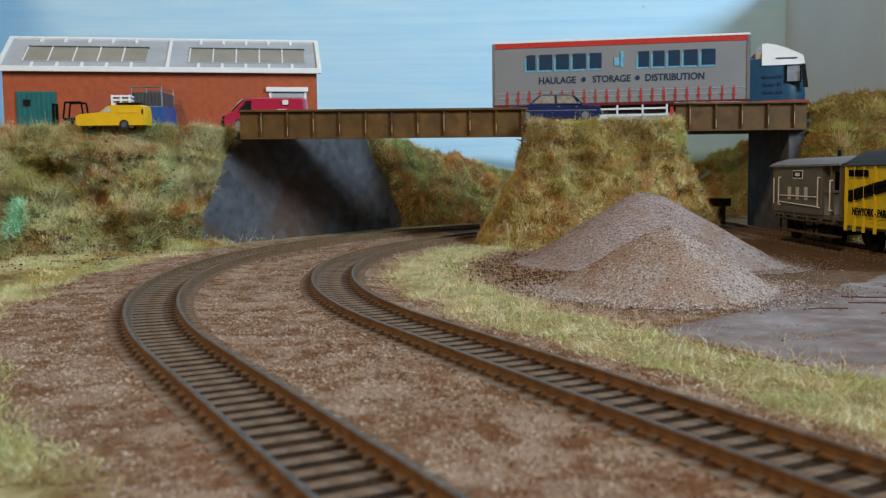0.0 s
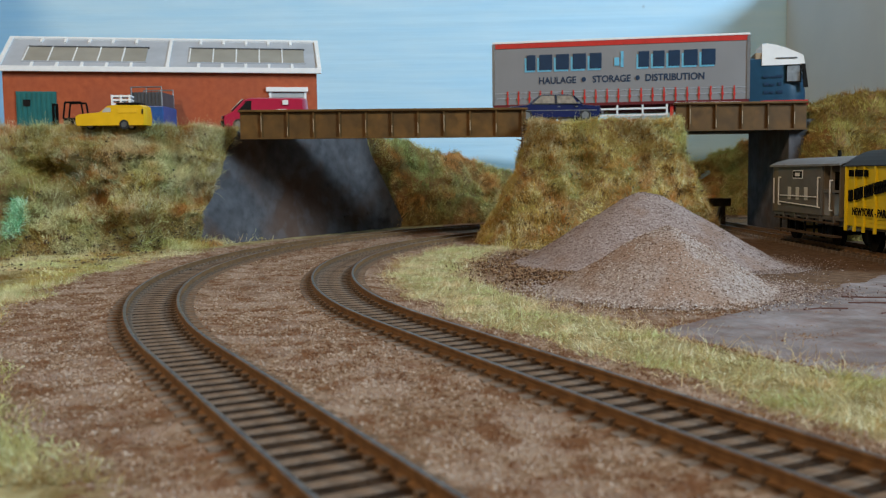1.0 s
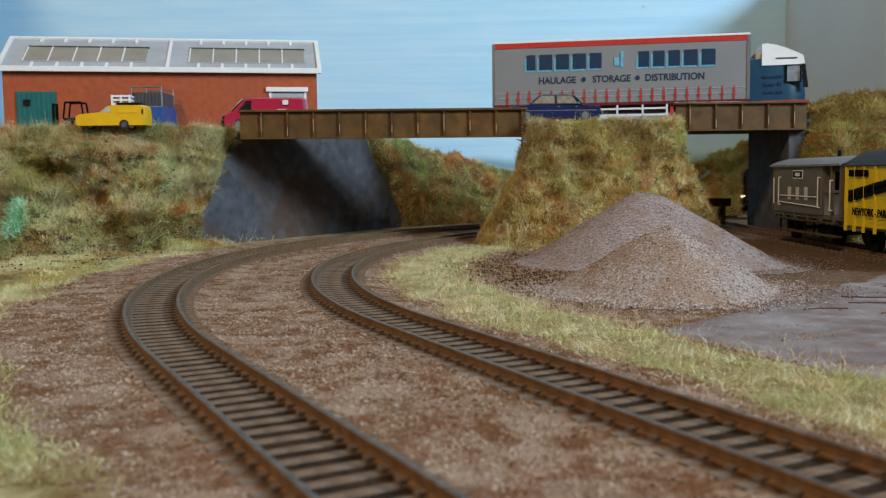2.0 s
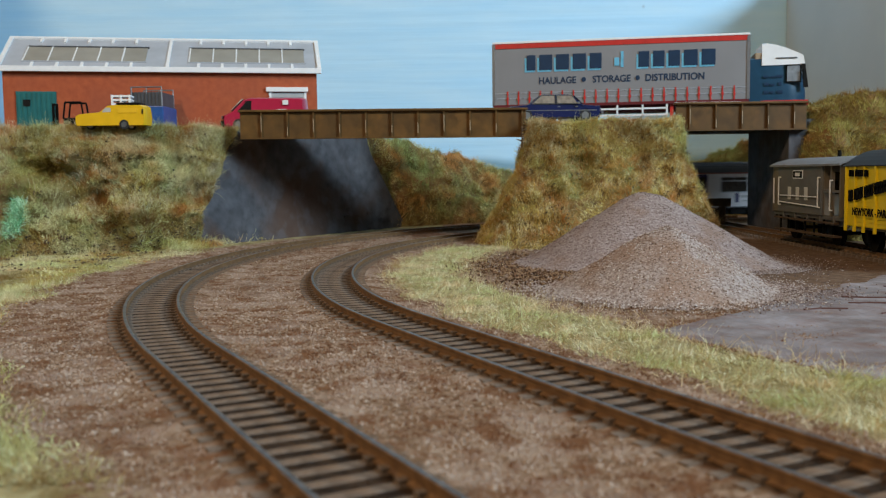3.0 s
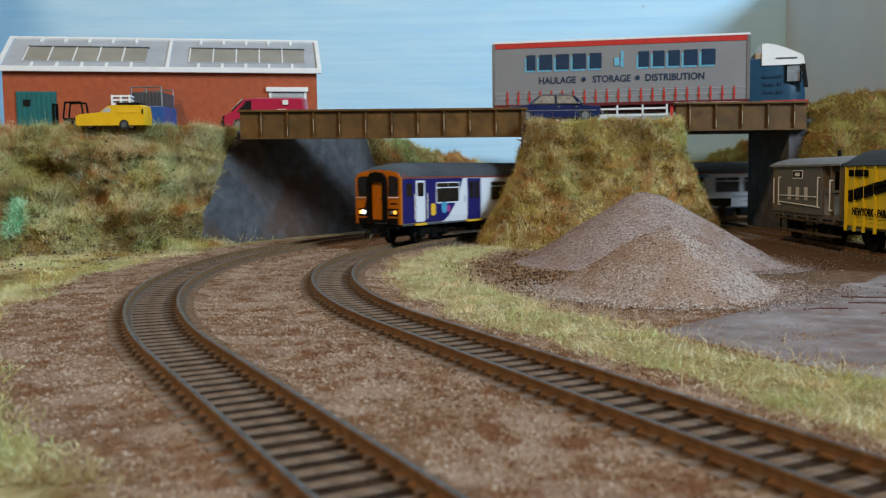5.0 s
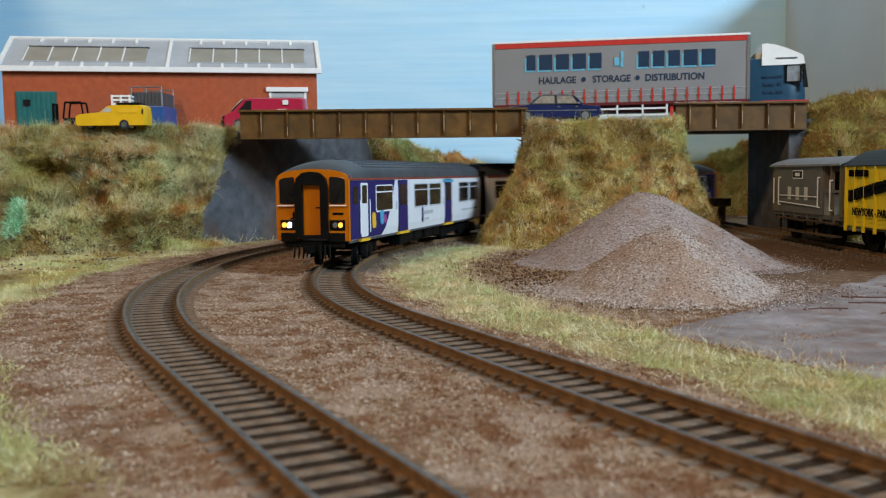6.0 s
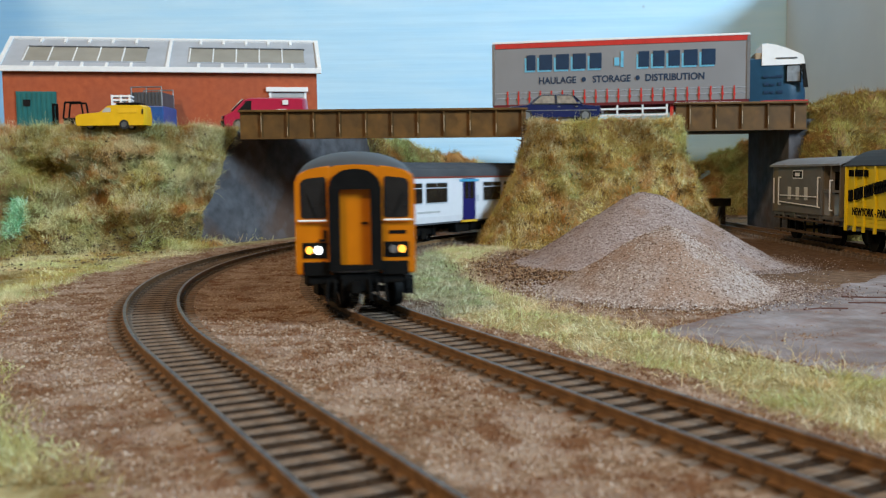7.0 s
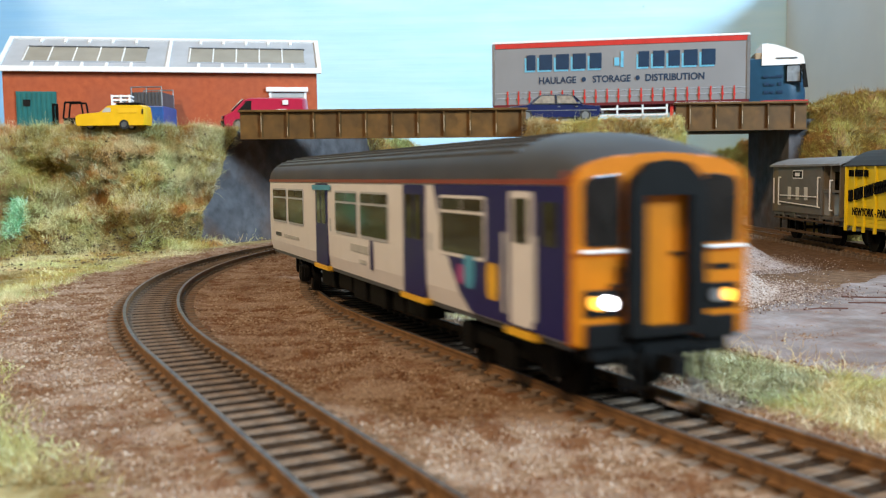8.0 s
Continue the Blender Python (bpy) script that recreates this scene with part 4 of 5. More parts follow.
def three_wheeler():
    t = thing("three_wheeled_van", -207.5, 589, 72.4, 0, "bright yellow three-wheeled van on the embankment edge", "van")
    t.scale = (0.95, 0.95, 0.95)
    out = [(-23.5, 2.2), (23, 2.2), (23.6, 8), (23.0, 14.4), (21, 15.6), (1, 16.0), (-2.6, 15.4), (-7.6, 11.2), (-21.5, 10.0), (-24.2, 8.6), (-24.4, 4)]
    car_shell(t, out, 8.6, 0.12, 9, M_CAR_YELLOW)
    side_pane(t, [(-5.6, 10.8), (0.2, 10.8), (0.2, 13.6), (-3.4, 13.8)], 8.3, M_GLASS_HIGHLIGHT, 0.16, 9)
    side_pane(t, [(5, 10.2), (18, 10.2), (18, 13.4), (5, 13.4)], 8.25, M_CAR_YELLOW, 0.16, 9, "panel")
    side_pane(t, [(20.6, 9.4), (21.8, 9.4), (21.6, 12.6), (20.6, 12.6)], 8.2, M_BLACK, 0.16, 9, "vent")
    b = B()
    box(b, 3, 19, -6, 6, 15.2, 17.2, bevel=0.7)
    part("roof_load", b, M_BLACK, t, "black load on the roof")
    for y in (-7.6, 7.6):
        wheel(t, 9, y, 2.6, 3.1, 2.6, M_CHROME)
    wheel(t, -16, 0, 2.6, 3.0, 2.6)
    b = B()
    box(b, -24.4, -23, -8, 8, 3.2, 4.4, bevel=0.3)
    part("bumper", b, M_CHROME, t)
    c = thing("white_crate", -212, 618, 75, 5, "white slatted crate behind the yellow van", "crate")
    c.scale = (0.8, 0.8, 0.86)
    for k in range(4):
        part("slat", box(B(), -8, 8, -6, 6, 14 + 3.0 * k, 15.4 + 3.0 * k), M_WHITE, c)
    for x in (-7, 0, 7):
        part("post", box(B(), x - 0.8, x + 0.8, -6.5, -5, 0, 24.6), M_WHITE, c)
    part("post", box(B(), -0.8, 0.8, 5, 6.5, 0, 24.6), M_WHITE, c)


three_wheeler()


def forklift():
    t = thing("forklift", -259, 648, 74.5, 0, "black forklift truck parked before the workshop", "forklift")
    t.scale = (0.85, 0.85, 0.82)
    part("body", box(B(), -4, 14, -6, 6, 2, 11, bevel=1.2), M_BLACK, t)
    b = B()
    for y in (-5.5, 5.5):
        rod(b, (-4, y, 10), (-2, y, 24), 0.8)
        rod(b, (-2, y, 24), (11, y, 24), 0.8)
        rod(b, (11, y, 24), (13, y, 10), 0.8)
    part("cage", b, M_BLACK, t)
    b = B()
    for y in (-3.5, 3.5):
        box(b, -13.5, -11.5, y - 0.7, y + 0.7, 1, 23.5)
    for z in (6, 22):
        box(b, -13.2, -11.8, -3.5, 3.5, z, z + 1.2)
    box(b, -12, -4, -2, 2, 3, 6)
    part("mast", b, M_BLACK, t)
    for x in (-4, 11):
        for y in (-6, 6):
            wheel(t, x, y, 2.6, 2.6, 2.2, M_DARK_GREY)


forklift()


def blue_truck():
    t = thing("stake_truck", -212, 668, 75, 0, "blue truck seen end-on with a ribbed grey load and tubular frame", "truck")
    t.scale = (0.95, 0.8, 0.9)
    part("body", box(B(), -12.5, 12.5, 0, 42, 4, 20, bevel=0.8), M_BLUE, t)
    part("tailboard", box(B(), -12.2, 12.2, -0.8, 0.2, 5, 13), M_BLUE, t)
    cover = part("load_cover", box(B(), -12, 11.8, 0.8, 38, 20, 30.6), M_DARK_GREY, t, "dark grey ribbed cover")
    for k in range(9):
        part("rib", box(B(), -12 + 2.7 * k, -10.4 + 2.7 * k, 0.2, 38.2, 20, 31), M_DARK_GREY, cover)
    for y in (0.5, 36):
        b = B()
        rod(b, (-11.5, y, 19), (-11.5, y, 35), 0.55)
        rod(b, (11.5, y, 19), (11.5, y, 35), 0.55)
        rod(b, (-11.8, y, 35), (11.8, y, 35), 0.55)
        rod(b, (0, y, 30), (0, y, 35), 0.45)
        part("hoop", b, M_STEEL, t, "pale tubular hoop")
    for x in (-9.5, 9.5):
        for y in (6, 34):
            b = cyl(B(), (x, y, 4), "x", 4, 3.4, 18)
            part("wheel", b, M_RUBBER, t)


blue_truck()


def red_van():
    t = thing("delivery_van", -126, 672, 75, 0, "red delivery van with a raked grey windscreen", "van")
    t.scale = (0.93, 0.93, 0.9)
    out = [(-32, 3), (31, 3), (31.5, 12), (30.5, 24.0), (28, 25.0), (-12, 25.4), (-17, 24), (-26, 14.5), (-32.5, 11.5), (-33, 6)]
    car_shell(t, out, 12.4, 0.12, 13, M_CAR_RED)
    side_pane(t, [(-21.5, 14.5), (-10, 14.5), (-10, 22.5), (-14.8, 22.5)], 12.0, M_GLASS, 0.12, 13)
    b = prism(B(), [(-25.8, 15.6), (-26.6, 15.0), (-17.6, 24.4), (-17.0, 23.8)], "y", -9.6, 9.6)
    part("windscreen", b, M_GLASS_HIGHLIGHT, t, "windscreen with a pale reflection put into its colour")
    part("bumper", box(B(), -34, -31.6, -12, 12, 2.6, 7.4, bevel=0.6), M_BLACK, t)
    for y in (-8.5, 8.5):
        part("headlamp", box(B(), -33.6, -32.2, y - 2, y + 2, 8.2, 11, bevel=0.4), M_CHROME, t)
    b = B()
    box(b, 14, 18.4, -12.6, -12.2, 19.0, 22.6)
    part("badge", b, M_WHITE, t, "small white badge")
    b = B()
    box(b, 9.5, 17.5, -12.75, -12.3, 14.6, 15.6)
    box(b, 9.5, 15.5, -12.75, -12.3, 12.8, 13.8)
    part("lettering_bar", b, M_WHITE, t)
    for x in (-20, 20):
        for y in (-11, 11):
            wheel(t, x, y, 4.2, 4.2, 3)


red_van()


def saloon():
    t = thing("saloon_car", 78.5, 646, 76.6, 0, "dark navy saloon car with chrome window trim on the bridge", "car")
    out = [(-31, 3), (31, 3), (32, 6.5), (31.5, 10.6), (19.5, 11.6), (12.5, 18.0), (9, 18.8), (-8, 18.8), (-11, 18.2), (-19, 12), (-31, 10.8), (-32, 7)]
    car_shell(t, out, 11, 0.17, 11.5, M_CAR_NAVY)
    for pts in ([(-16, 12.3), (-1, 12.3), (-1, 17.4), (-9.6, 17.4)], [(1, 12.3), (14.5, 12.3), (11, 17.2), (1, 17.4)]):
        side_pane(t, [(x + (0.7 if x > 1 or x == -1 else -0.7), z + (0.6 if z > 15 else -0.6)) for x, z in pts], 10.95, M_CHROME, 0.27, 11.5, "window_trim")
        side_pane(t, pts, 11.2, M_GLASS_TAN, 0.27, 11.5)
    b = prism(B(), [(19.0, 12.0), (18.4, 11.8), (12.4, 17.2), (13.0, 17.8)], "y", -8, 8)
    part("windscreen", b, M_GLASS, t)
    for x in (-32.4, 31):
        part("bumper", box(B(), x, x + 1.8, -10.5, 10.5, 4.5, 6.5, bevel=0.4), M_CHROME, t)
    part("side_trim", box(B(), -28, 28, -11.2, -10.6, 7.2, 7.7), M_CHROME, t)
    for x in (1, 13):
        part("door_handle", box(B(), x, x + 2.2, -11.3, -10.6, 9.8, 10.3), M_CHROME, t)
    part("mirror", box(B(), 14.5, 16.5, -12.4, -10.8, 11.6, 13.0, bevel=0.3), M_CHROME, t)
    for x in (-20, 20):
        for y in (-9.8, 9.8):
            wheel(t, x, y, 4, 4, 2.6, M_CHROME)


saloon()


def lorry():
    t = thing("articulated_lorry", 38.6, 690, 76, -11, "curtain-sided articulated lorry with grey trailer and white and teal cab", "lorry")
    t.scale = (1, 1, 1.065)
    L, W, z0, z1 = 182, 33, 14.6, 57.5
    body = part("trailer_body", box(B(), 0, L, 0, W, z0, z1, bevel=0.5), M_LORRY, t, "pale grey curtain-sided trailer body")
    part("roof_edge", box(B(), -0.3, L + 0.3, -0.4, W + 0.4, z1 - 0.6, z1 + 0.8, bevel=0.2), M_WHITE, body)
    part("top_stripe", box(B(), 2, L, -0.35, 0.2, z1 - 4.0, z1 - 0.8), M_LORRY_RED, body, "red stripe under the roof")
    part("rear_post", box(B(), -0.5, 1.6, -0.5, 1, z0, z1 - 1), M_STEEL, body)
    part("front_post", box(B(), L - 1.6, L + 0.5, -0.5, 1, z0, z1 - 1), M_STEEL, body)
    part("side_raver", box(B(), 0, L, -0.5, 1, z0 - 1.5, z0 + 0.4), M_MAROON, body, "dark red side rail")
    for k in range(21):
        x = 11 + 8.05 * k
        b = B()
        box(b, x - 0.45, x + 0.45, -0.55, 0.1, z0 + 0.4, z0 + 9.5)
        box(b, x - 0.8, x + 0.8, -0.75, -0.2, z0 + 3.2, z0 + 5.2)
        part("strap", b, M_LORRY_RED, body)
    for z in (z0 + 4.6, z0 + 8.2):
        part("curtain_seam", box(B(), 2, L - 2, -0.3, 0.1, z, z + 0.35), M_ROOF_GREY, body)
    # the firm's name: plain blocks in its colours
    widths = [8, 11, 11, 11, 10]
    for start, ws in ((24.5, widths), (105, [9, 9.5, 9.5, 11, 11])):
        x = start
        for w in ws:
            part("name_shadow", box(B(), x - 0.9, x + w - 1.6, -0.28, 0.1, 37.0, 46.6), M_LORRY_CYAN, body)
            part("name_block", box(B(), x + 0.6, x + w - 0.9, -0.5, 0.1, 38.2, 48.6), M_LORRY_NAVY, body)
            x += w + 1.2
    b = B()
    box(b, 88.5, 92, -0.5, 0.1, 39.5, 45)
    box(b, 93, 95, -0.5, 0.1, 38.5, 49)
    part("name_block", b, M_LORRY_CYAN, body)
    for txt, x, w in (("HAULAGE", 47.5, 27), ("STORAGE", 86.5, 27), ("DISTRIBUTION", 131, 41)):
        lettering("lettering", txt, 6.4, M_LORRY_NAVY, body, pose(x * MM, -0.15 * MM, 28.8 * MM, 90, 0, 0), w)
    for x in (66.6, 105.0):
        part("dot", cyl(B(), (x, -0.25, 31), "y", 1.6, 0.5, 16), M_LORRY_NAVY, body)
    ch = part("chassis", box(B(), 6, L - 4, 8, W - 8, 8.5, z0 - 1), M_MAROON, t, "dark red chassis")
    b = B()
    box(b, 76, 126, -0.2, 0.8, 9.8, 11.0)
    box(b, 76, 126, -0.2, 0.8, 5.4, 6.6)
    for x in (76, 90, 108, 125):
        box(b, x, x + 1.4, -0.2, 0.8, 5.4, 13)
    part("side_guard", b, M_WHITE, t, "white side guard rails")
    part("landing_leg", box(B(), 128, 130.4, 2, 4.5, 0.3, 13), M_LORRY_RED, t)
    part("rear_bumper", box(B(), -1, 1, 1, W - 1, 6, 9), M_LORRY_RED, t)
    for x in (38, 54, 70):
        for y in (3.2, W - 3.2):
            wheel(t, x, y, 6.4, 6.4, 5, M_STEEL)
    cab = car_shell(t, [(190, 5), (221, 5), (222, 17), (220.5, 33), (218, 43), (192, 43), (190, 40)], 15.8, 0.05, 36, M_LORRY_TEAL, "cab")
    cab.location = (0, 16.5 * MM, 0)
    cab["label"] = "teal-blue tractor cab with dark graphics"
    b = loft(B(), [[(190.5, y0, 36.5), (219.4, y0, 36.5), (218, y0, 42.6), (214, y0 * 0.98, 44.6), (207, y0 * 0.97, 47.6), (200, y0 * 0.96, 49.8), (194, y0 * 0.95, 50.8), (190.5, y0 * 0.95, 50.6)] for y0 in (-16, -11, 11, 16)])
    fair = part("cab_roof", b, M_WHITE, t, "white air deflector and upper cab")
    fair.location = (0, 16.5 * MM, 0)
    part("deflector_slot", box(B(), 200, 214, 0.2, 1.0, 40.6, 41.4), M_DARK_GREY, t)
    b = prism(B(), [(207, 25.5), (216.4, 25.5), (215.6, 36), (207.5, 36)], "y", 0.1, 1.0)
    win = part("cab_window", b, M_GLASS_MID, t, "pale side window")
    b = B()
    for q in ((206.4, 207.3, 25, 36.6), (216.0, 216.9, 25, 36.6)):
        box(b, q[0], q[1], -0.1, 0.9, q[2], q[3])
    box(b, 206.4, 216.9, -0.1, 0.9, 24.8, 25.7)
    box(b, 206.6, 216.6, -0.1, 0.9, 35.8, 36.6)
    part("window_frame", b, M_BLACK, t)
    part("windscreen_edge", prism(B(), [(218.5, 21.5), (221.6, 21.5), (219.4, 37), (216.6, 37)], "y", 0.3, 2.0), M_GLASS, t)
    part("rear_panel", box(B(), 186, 190.4, 1.5, 31, 6, 45, bevel=0.6), M_WORN, t, "beige rear cab panel")
    part("cab_step", box(B(), 190, 221.5, -0.2, 2.4, 10, 13.5), M_LORRY_RED, t, "red cab step")
    rng = random.Random(12)
    for k in range(9):
        x, z = 191.5 + 4.6 * (k % 3) + rng.random(), 18 + 5.2 * (k // 3)
        part("cab_graphic", box(B(), x, x + rng.uniform(2, 4), 0.25, 0.8, z, z + rng.uniform(1, 2.4)), M_LORRY_NAVY, t)
    part("mirror", box(B(), 217.2, 218.8, -2.0, -0.6, 27, 33, bevel=0.4), M_BLACK, t)
    for x in (198, 214):
        for y in (3.2, W - 3.2):
            wheel(t, x, y, 6.4, 6.4, 5, M_STEEL)


lorry()


# ---- wagons on the siding ----
def wagon_gear(t, L, axle):
    for s in (-1, 1):
        part("solebar", box(B(), -L / 2, L / 2, s * 12.4 - 0.8, s * 12.4 + 0.8, 11, 14.5), M_VAN_GREY, t)
        for e in (-1, 1):
            part("buffer", cyl(B(), (e * (L / 2 + 2.6), s * 11.3, 13.2), "x", 1.3, 5.4, 14), M_BLACK, t)
    for e in (-1, 1):
        ws = part("wheelset", cyl(B(), (0, 0, 0), "y", 1.0, 26, 10), M_BLACK, t)
        ws.location = (e * axle * MM, 0, 6.6 * MM)
        for s in (-1, 1):
            b = cyl(B(), (0, s * 8.6, 0), "y", 6.6, 2.4, 24)
            cyl(b, (0, s * 7.3, 0), "y", 7.0, 0.6, 24)
            part("wheel", b, M_BLACK, ws)
            part("axlebox", box(B(), e * axle - 2, e * axle + 2, s * 12 - 1.3, s * 12 + 1.3, 4.6, 11, bevel=0.4), M_BLACK, t)


def brake_van():
    t = thing("brake_van", 224.5, 530, 0, 90, "grey goods brake van with white handrails on the siding", "wagon", "wagons")
    L = 98
    wagon_gear(t, L, 30)
    part("floor", box(B(), -L / 2, L / 2, -15.5, 15.5, 14.2, 16.5), M_VAN_GREY, t)
    body = part("body", box(B(), -26, 40, -16.6, 16.6, 16.2, 44.5, bevel=0.3), M_VAN_GREY, t, "dark grey planked cabin")
    part("end_wall", box(B(), -49, -47.8, -16, 16, 16.4, 30), M_VAN_BROWN, t)
    part("end_wall", box(B(), 47.8, 49, -16, 16, 16.4, 30), M_VAN_BROWN, t)
    part("cabin_end", box(B(), -27.2, -26, -15.8, 15.8, 16.4, 44.4), M_VAN_BROWN, t)
    part("end_window", box(B(), -27.6, -27.0, 4, 11, 28, 40), M_GLASS, t)
    for x in (-48.5, -37, 48.5):
        for y in (-15.6, 15.6):
            part("post", box(B(), x - 0.9, x + 0.9, y - 0.9, y + 0.9, 16, 44.6), M_VAN_BROWN, t)
    for y in (-15.8, 15.8):
        part("side_rail", box(B(), -48, -27, y - 0.6, y + 0.6, 29, 30.4), M_VAN_GREY, t)
        part("side_panel", box(B(), 40, 48, y - 0.5, y + 0.5, 16.2, 44), M_VAN_BROWN, t)
    arc = [(-18.2 + 36.4 * k / 12, 44.4 + 4.2 * (1 - ((k - 6) / 6) ** 2)) for k in range(13)]
    prof = arc + [(u, v - 1.1) for u, v in arc[::-1]]
    part("roof", prism(B(), prof, "x", -51, 51), M_VAN_ROOF, t, "grey arched roof")
    part("chimney", cyl(B(), (-4, -2, 50), "z", 1.1, 4.5, 12), M_BLACK, t)
    for x in (-25, -12, 1, 14, 27, 39):
        part("step_board_strut", box(B(), x - 0.4, x + 0.4, 14.4, 15.4, 4, 14), M_BLACK, t)
    for s in (-1, 1):
        part("step_board", box(B(), -44, 44, s * 15 - 2, s * 15 + 2, 5.0, 6.0), M_TIMBER, t, "brown step board")
        part("step_board", box(B(), -44, 44, s * 16 - 1.4, s * 16 + 1.4, 12.2, 13.0), M_TIMBER, t, "brown step board")
    # handrails on the side towards the piles
    b = B()
    y = 17.4
    for x0 in (-22, 37):
        rod(b, (x0, y, 20.5), (x0, y, 37), 0.42)
    rod(b, (-22, y, 20.8), (37, y, 22.4), 0.36)
    rod(b, (-20, y, 26.2), (35, y, 26.2), 0.3)
    rod(b, (45, y, 21), (45, y, 36.5), 0.4)
    rod(b, (-38, y, 19.5), (-38, y, 35.5), 0.42)
    for x0 in (-22, 37, -38):
        rod(b, (x0, y, 37 if x0 != -38 else 35.5), (x0 - 2, y - 0.6, 37 if x0 != -38 else 35.5), 0.4)
        rod(b, (x0, y, 20.5 if x0 != -38 else 19.5), (x0 - 2, y - 0.6, 20.5 if x0 != -38 else 19.5), 0.4)
    part("handrail", b, M_WHITE, t, "white handrails")
    for x in (21, 8.6, -3.8):
        part("lettering_bar", box(B(), x - 2.4, x + 2.4, 16.5, 16.9, 24.0, 31.4), M_ROOF_PALE, t)
    part("number_plate", box(B(), 1, 16, 16.5, 16.9, 36.2, 41.2, bevel=0.15), M_WHITE, t)
    part("plate_field", box(B(), 1.8, 15.2, 16.8, 17.0, 36.8, 40.6), M_BLACK, t)
    part("plate_bar", box(B(), 5, 12, 16.9, 17.1, 37.7, 39.7), M_WHITE, t)
    for x in (-40, -22, -4, 14, 32):
        part("solebar_bracket", box(B(), x - 0.8, x + 0.8, 13, 16.2, 11.4, 16.2, bevel=0.2), M_VAN_GREY, t)


brake_van()


def yellow_van():
    t = thing("box_van_wagon", 224.5, 431, 0, 90, "yellow planked box van with black lettering and dark roof", "wagon", "wagons")
    L = 84
    wagon_gear(t, L, 26)
    part("floor", box(B(), -L / 2, L / 2, -15.5, 15.5, 13.5, 15), M_BLACK, t)
    body = part("body", box(B(), -L / 2, L / 2, -16.6, 16.6, 12.6, 43.4), M_VAN_YELLOW, t, "yellow planked body")
    for k in range(15):
        part("plank", box(B(), -L / 2 + 0.4, L / 2 - 0.4, 16.4, 16.95, 13.0 + 2.0 * k, 14.75 + 2.0 * k), M_VAN_YELLOW, body)
        part("plank", box(B(), L / 2 - 0.2, L / 2 + 0.35, -16.2, 16.2, 13.0 + 2.0 * k, 14.75 + 2.0 * k), M_VAN_YELLOW, body)
    for x in (-41, -31, -21, -9, 9, 21, 31, 41):
        b = B()
        box(b, x - 0.9, x + 0.9, 16.7, 18.0, 10.0, 43.2, bevel=0.2)
        part("strapping", b, M_VAN_YELLOW, body)
    arc = [(-18 + 36 * k / 12, 43.2 + 8.0 * (1 - ((k - 6) / 6) ** 2)) for k in range(13)]
    part("roof", prism(B(), arc + [(18, 42.6), (-18, 42.6)], "x", -43.5, 43.5), M_ROOF_BLACK, t, "dark arched roof")
    rng = random.Random(4)
    for x0, x1, z, h, lean in ((37, 18, 37.6, 3.4, 0), (37, -6, 25, 5.6, 0.15)):
        x = x0
        while x > x1:
            w = rng.uniform(1.6, 2.6)
            zz = z + (x0 - x) * lean
            b = B()
            box(b, x - w, x - w + 0.8, 17.0, 18.15, zz, zz + h * rng.uniform(0.85, 1.1))
            box(b, x - 0.8, x, 17.0, 18.15, zz, zz + h)
            if rng.random() < 0.7:
                box(b, x - w, x, 17.0, 18.15, zz + h * 0.4, zz + h * 0.62)
            part("lettering_bar", b, M_BLACK, body)
            x -= w + 0.8
    lettering("lettering", "NEWYORK - PARIS", 5.4, M_BLACK, body, pose(13 * MM, 18.1 * MM, 18.4 * MM, 90, 0, 180), 38)


yellow_van()


def buffer_stop():
    t = thing("buffer_stop", 211, 728, 0, 0, "dark timber buffer stop at the end of the siding", "buffer stop")
    part("beam", box(B(), -17, 17, -2, 2, 13.5, 20, bevel=0.5), M_TIMBER, t)
    for x in (-11, 11):
        part("post", box(B(), x - 1.8, x + 1.8, -1.5, 2, -4, 19, bevel=0.3), M_TIMBER, t)
        b = B()
        prism(b, [(2, 14), (2, 17), (20, -1), (20, -4)], "x", x - 1.4, x + 1.4)
        part("brace", b, M_TIMBER, t)
        b = prism(B(), [(x - 9, -3), (x - 6.5, -3), (x + 0.5, 14), (x - 2, 14)], "y", -2.6, -1.4)
        part("brace", b, M_TIMBER, t)


buffer_stop()


# ---- the train ----
CAR_L, PIVOT = 257.0, 184.0


WHEELSETS = []


def bogie(car, x):
    """A bogie frame pivoted on the car, with two wheelsets."""
    b = B()
    for s in (-1, 1):
        box(b, -20, 20, s * 12 - 1.0, s * 12 + 1.0, 5.0, 9.0, bevel=0.4)
        for e in (-1, 1):
            box(b, e * 16.5 - 2.6, e * 16.5 + 2.6, s * 12.6 - 1.4, s * 12.6 + 1.4, 3.6, 9.4, bevel=0.4)
        box(b, -4, 4, s * 12.4 - 1.3, s * 12.4 + 1.3, 2.6, 8)
    box(b, -5, 5, -12, 12, 6, 10.5)
    o = part("bogie", b, M_BLACK, car, "black bogie frame")
    o.location = (x * MM, 0, 0)
    for e in (-1, 1):
        b = cyl(B(), (0, 0, 0), "y", 1.0, 24, 8)
        for s in (-1, 1):
            cyl(b, (0, s * 8.8, 0), "y", 5.4, 2.2, 20)
            cyl(b, (0, s * 7.5, 0), "y", 5.9, 0.6, 20)
            box(b, -4.2, 4.2, s * 10 - 0.15, s * 10 + 0.15, -0.5, 0.5, 1)
        w = part("wheelset", b, [M_BLACK, M_STEEL], o, "dark steel wheelset")
        w.location = (e * 16.5 * MM, 0, 5.4 * MM)
        WHEELSETS.append((w, e * 16.5, -1 if car.name.endswith("1") else 1))
    return o


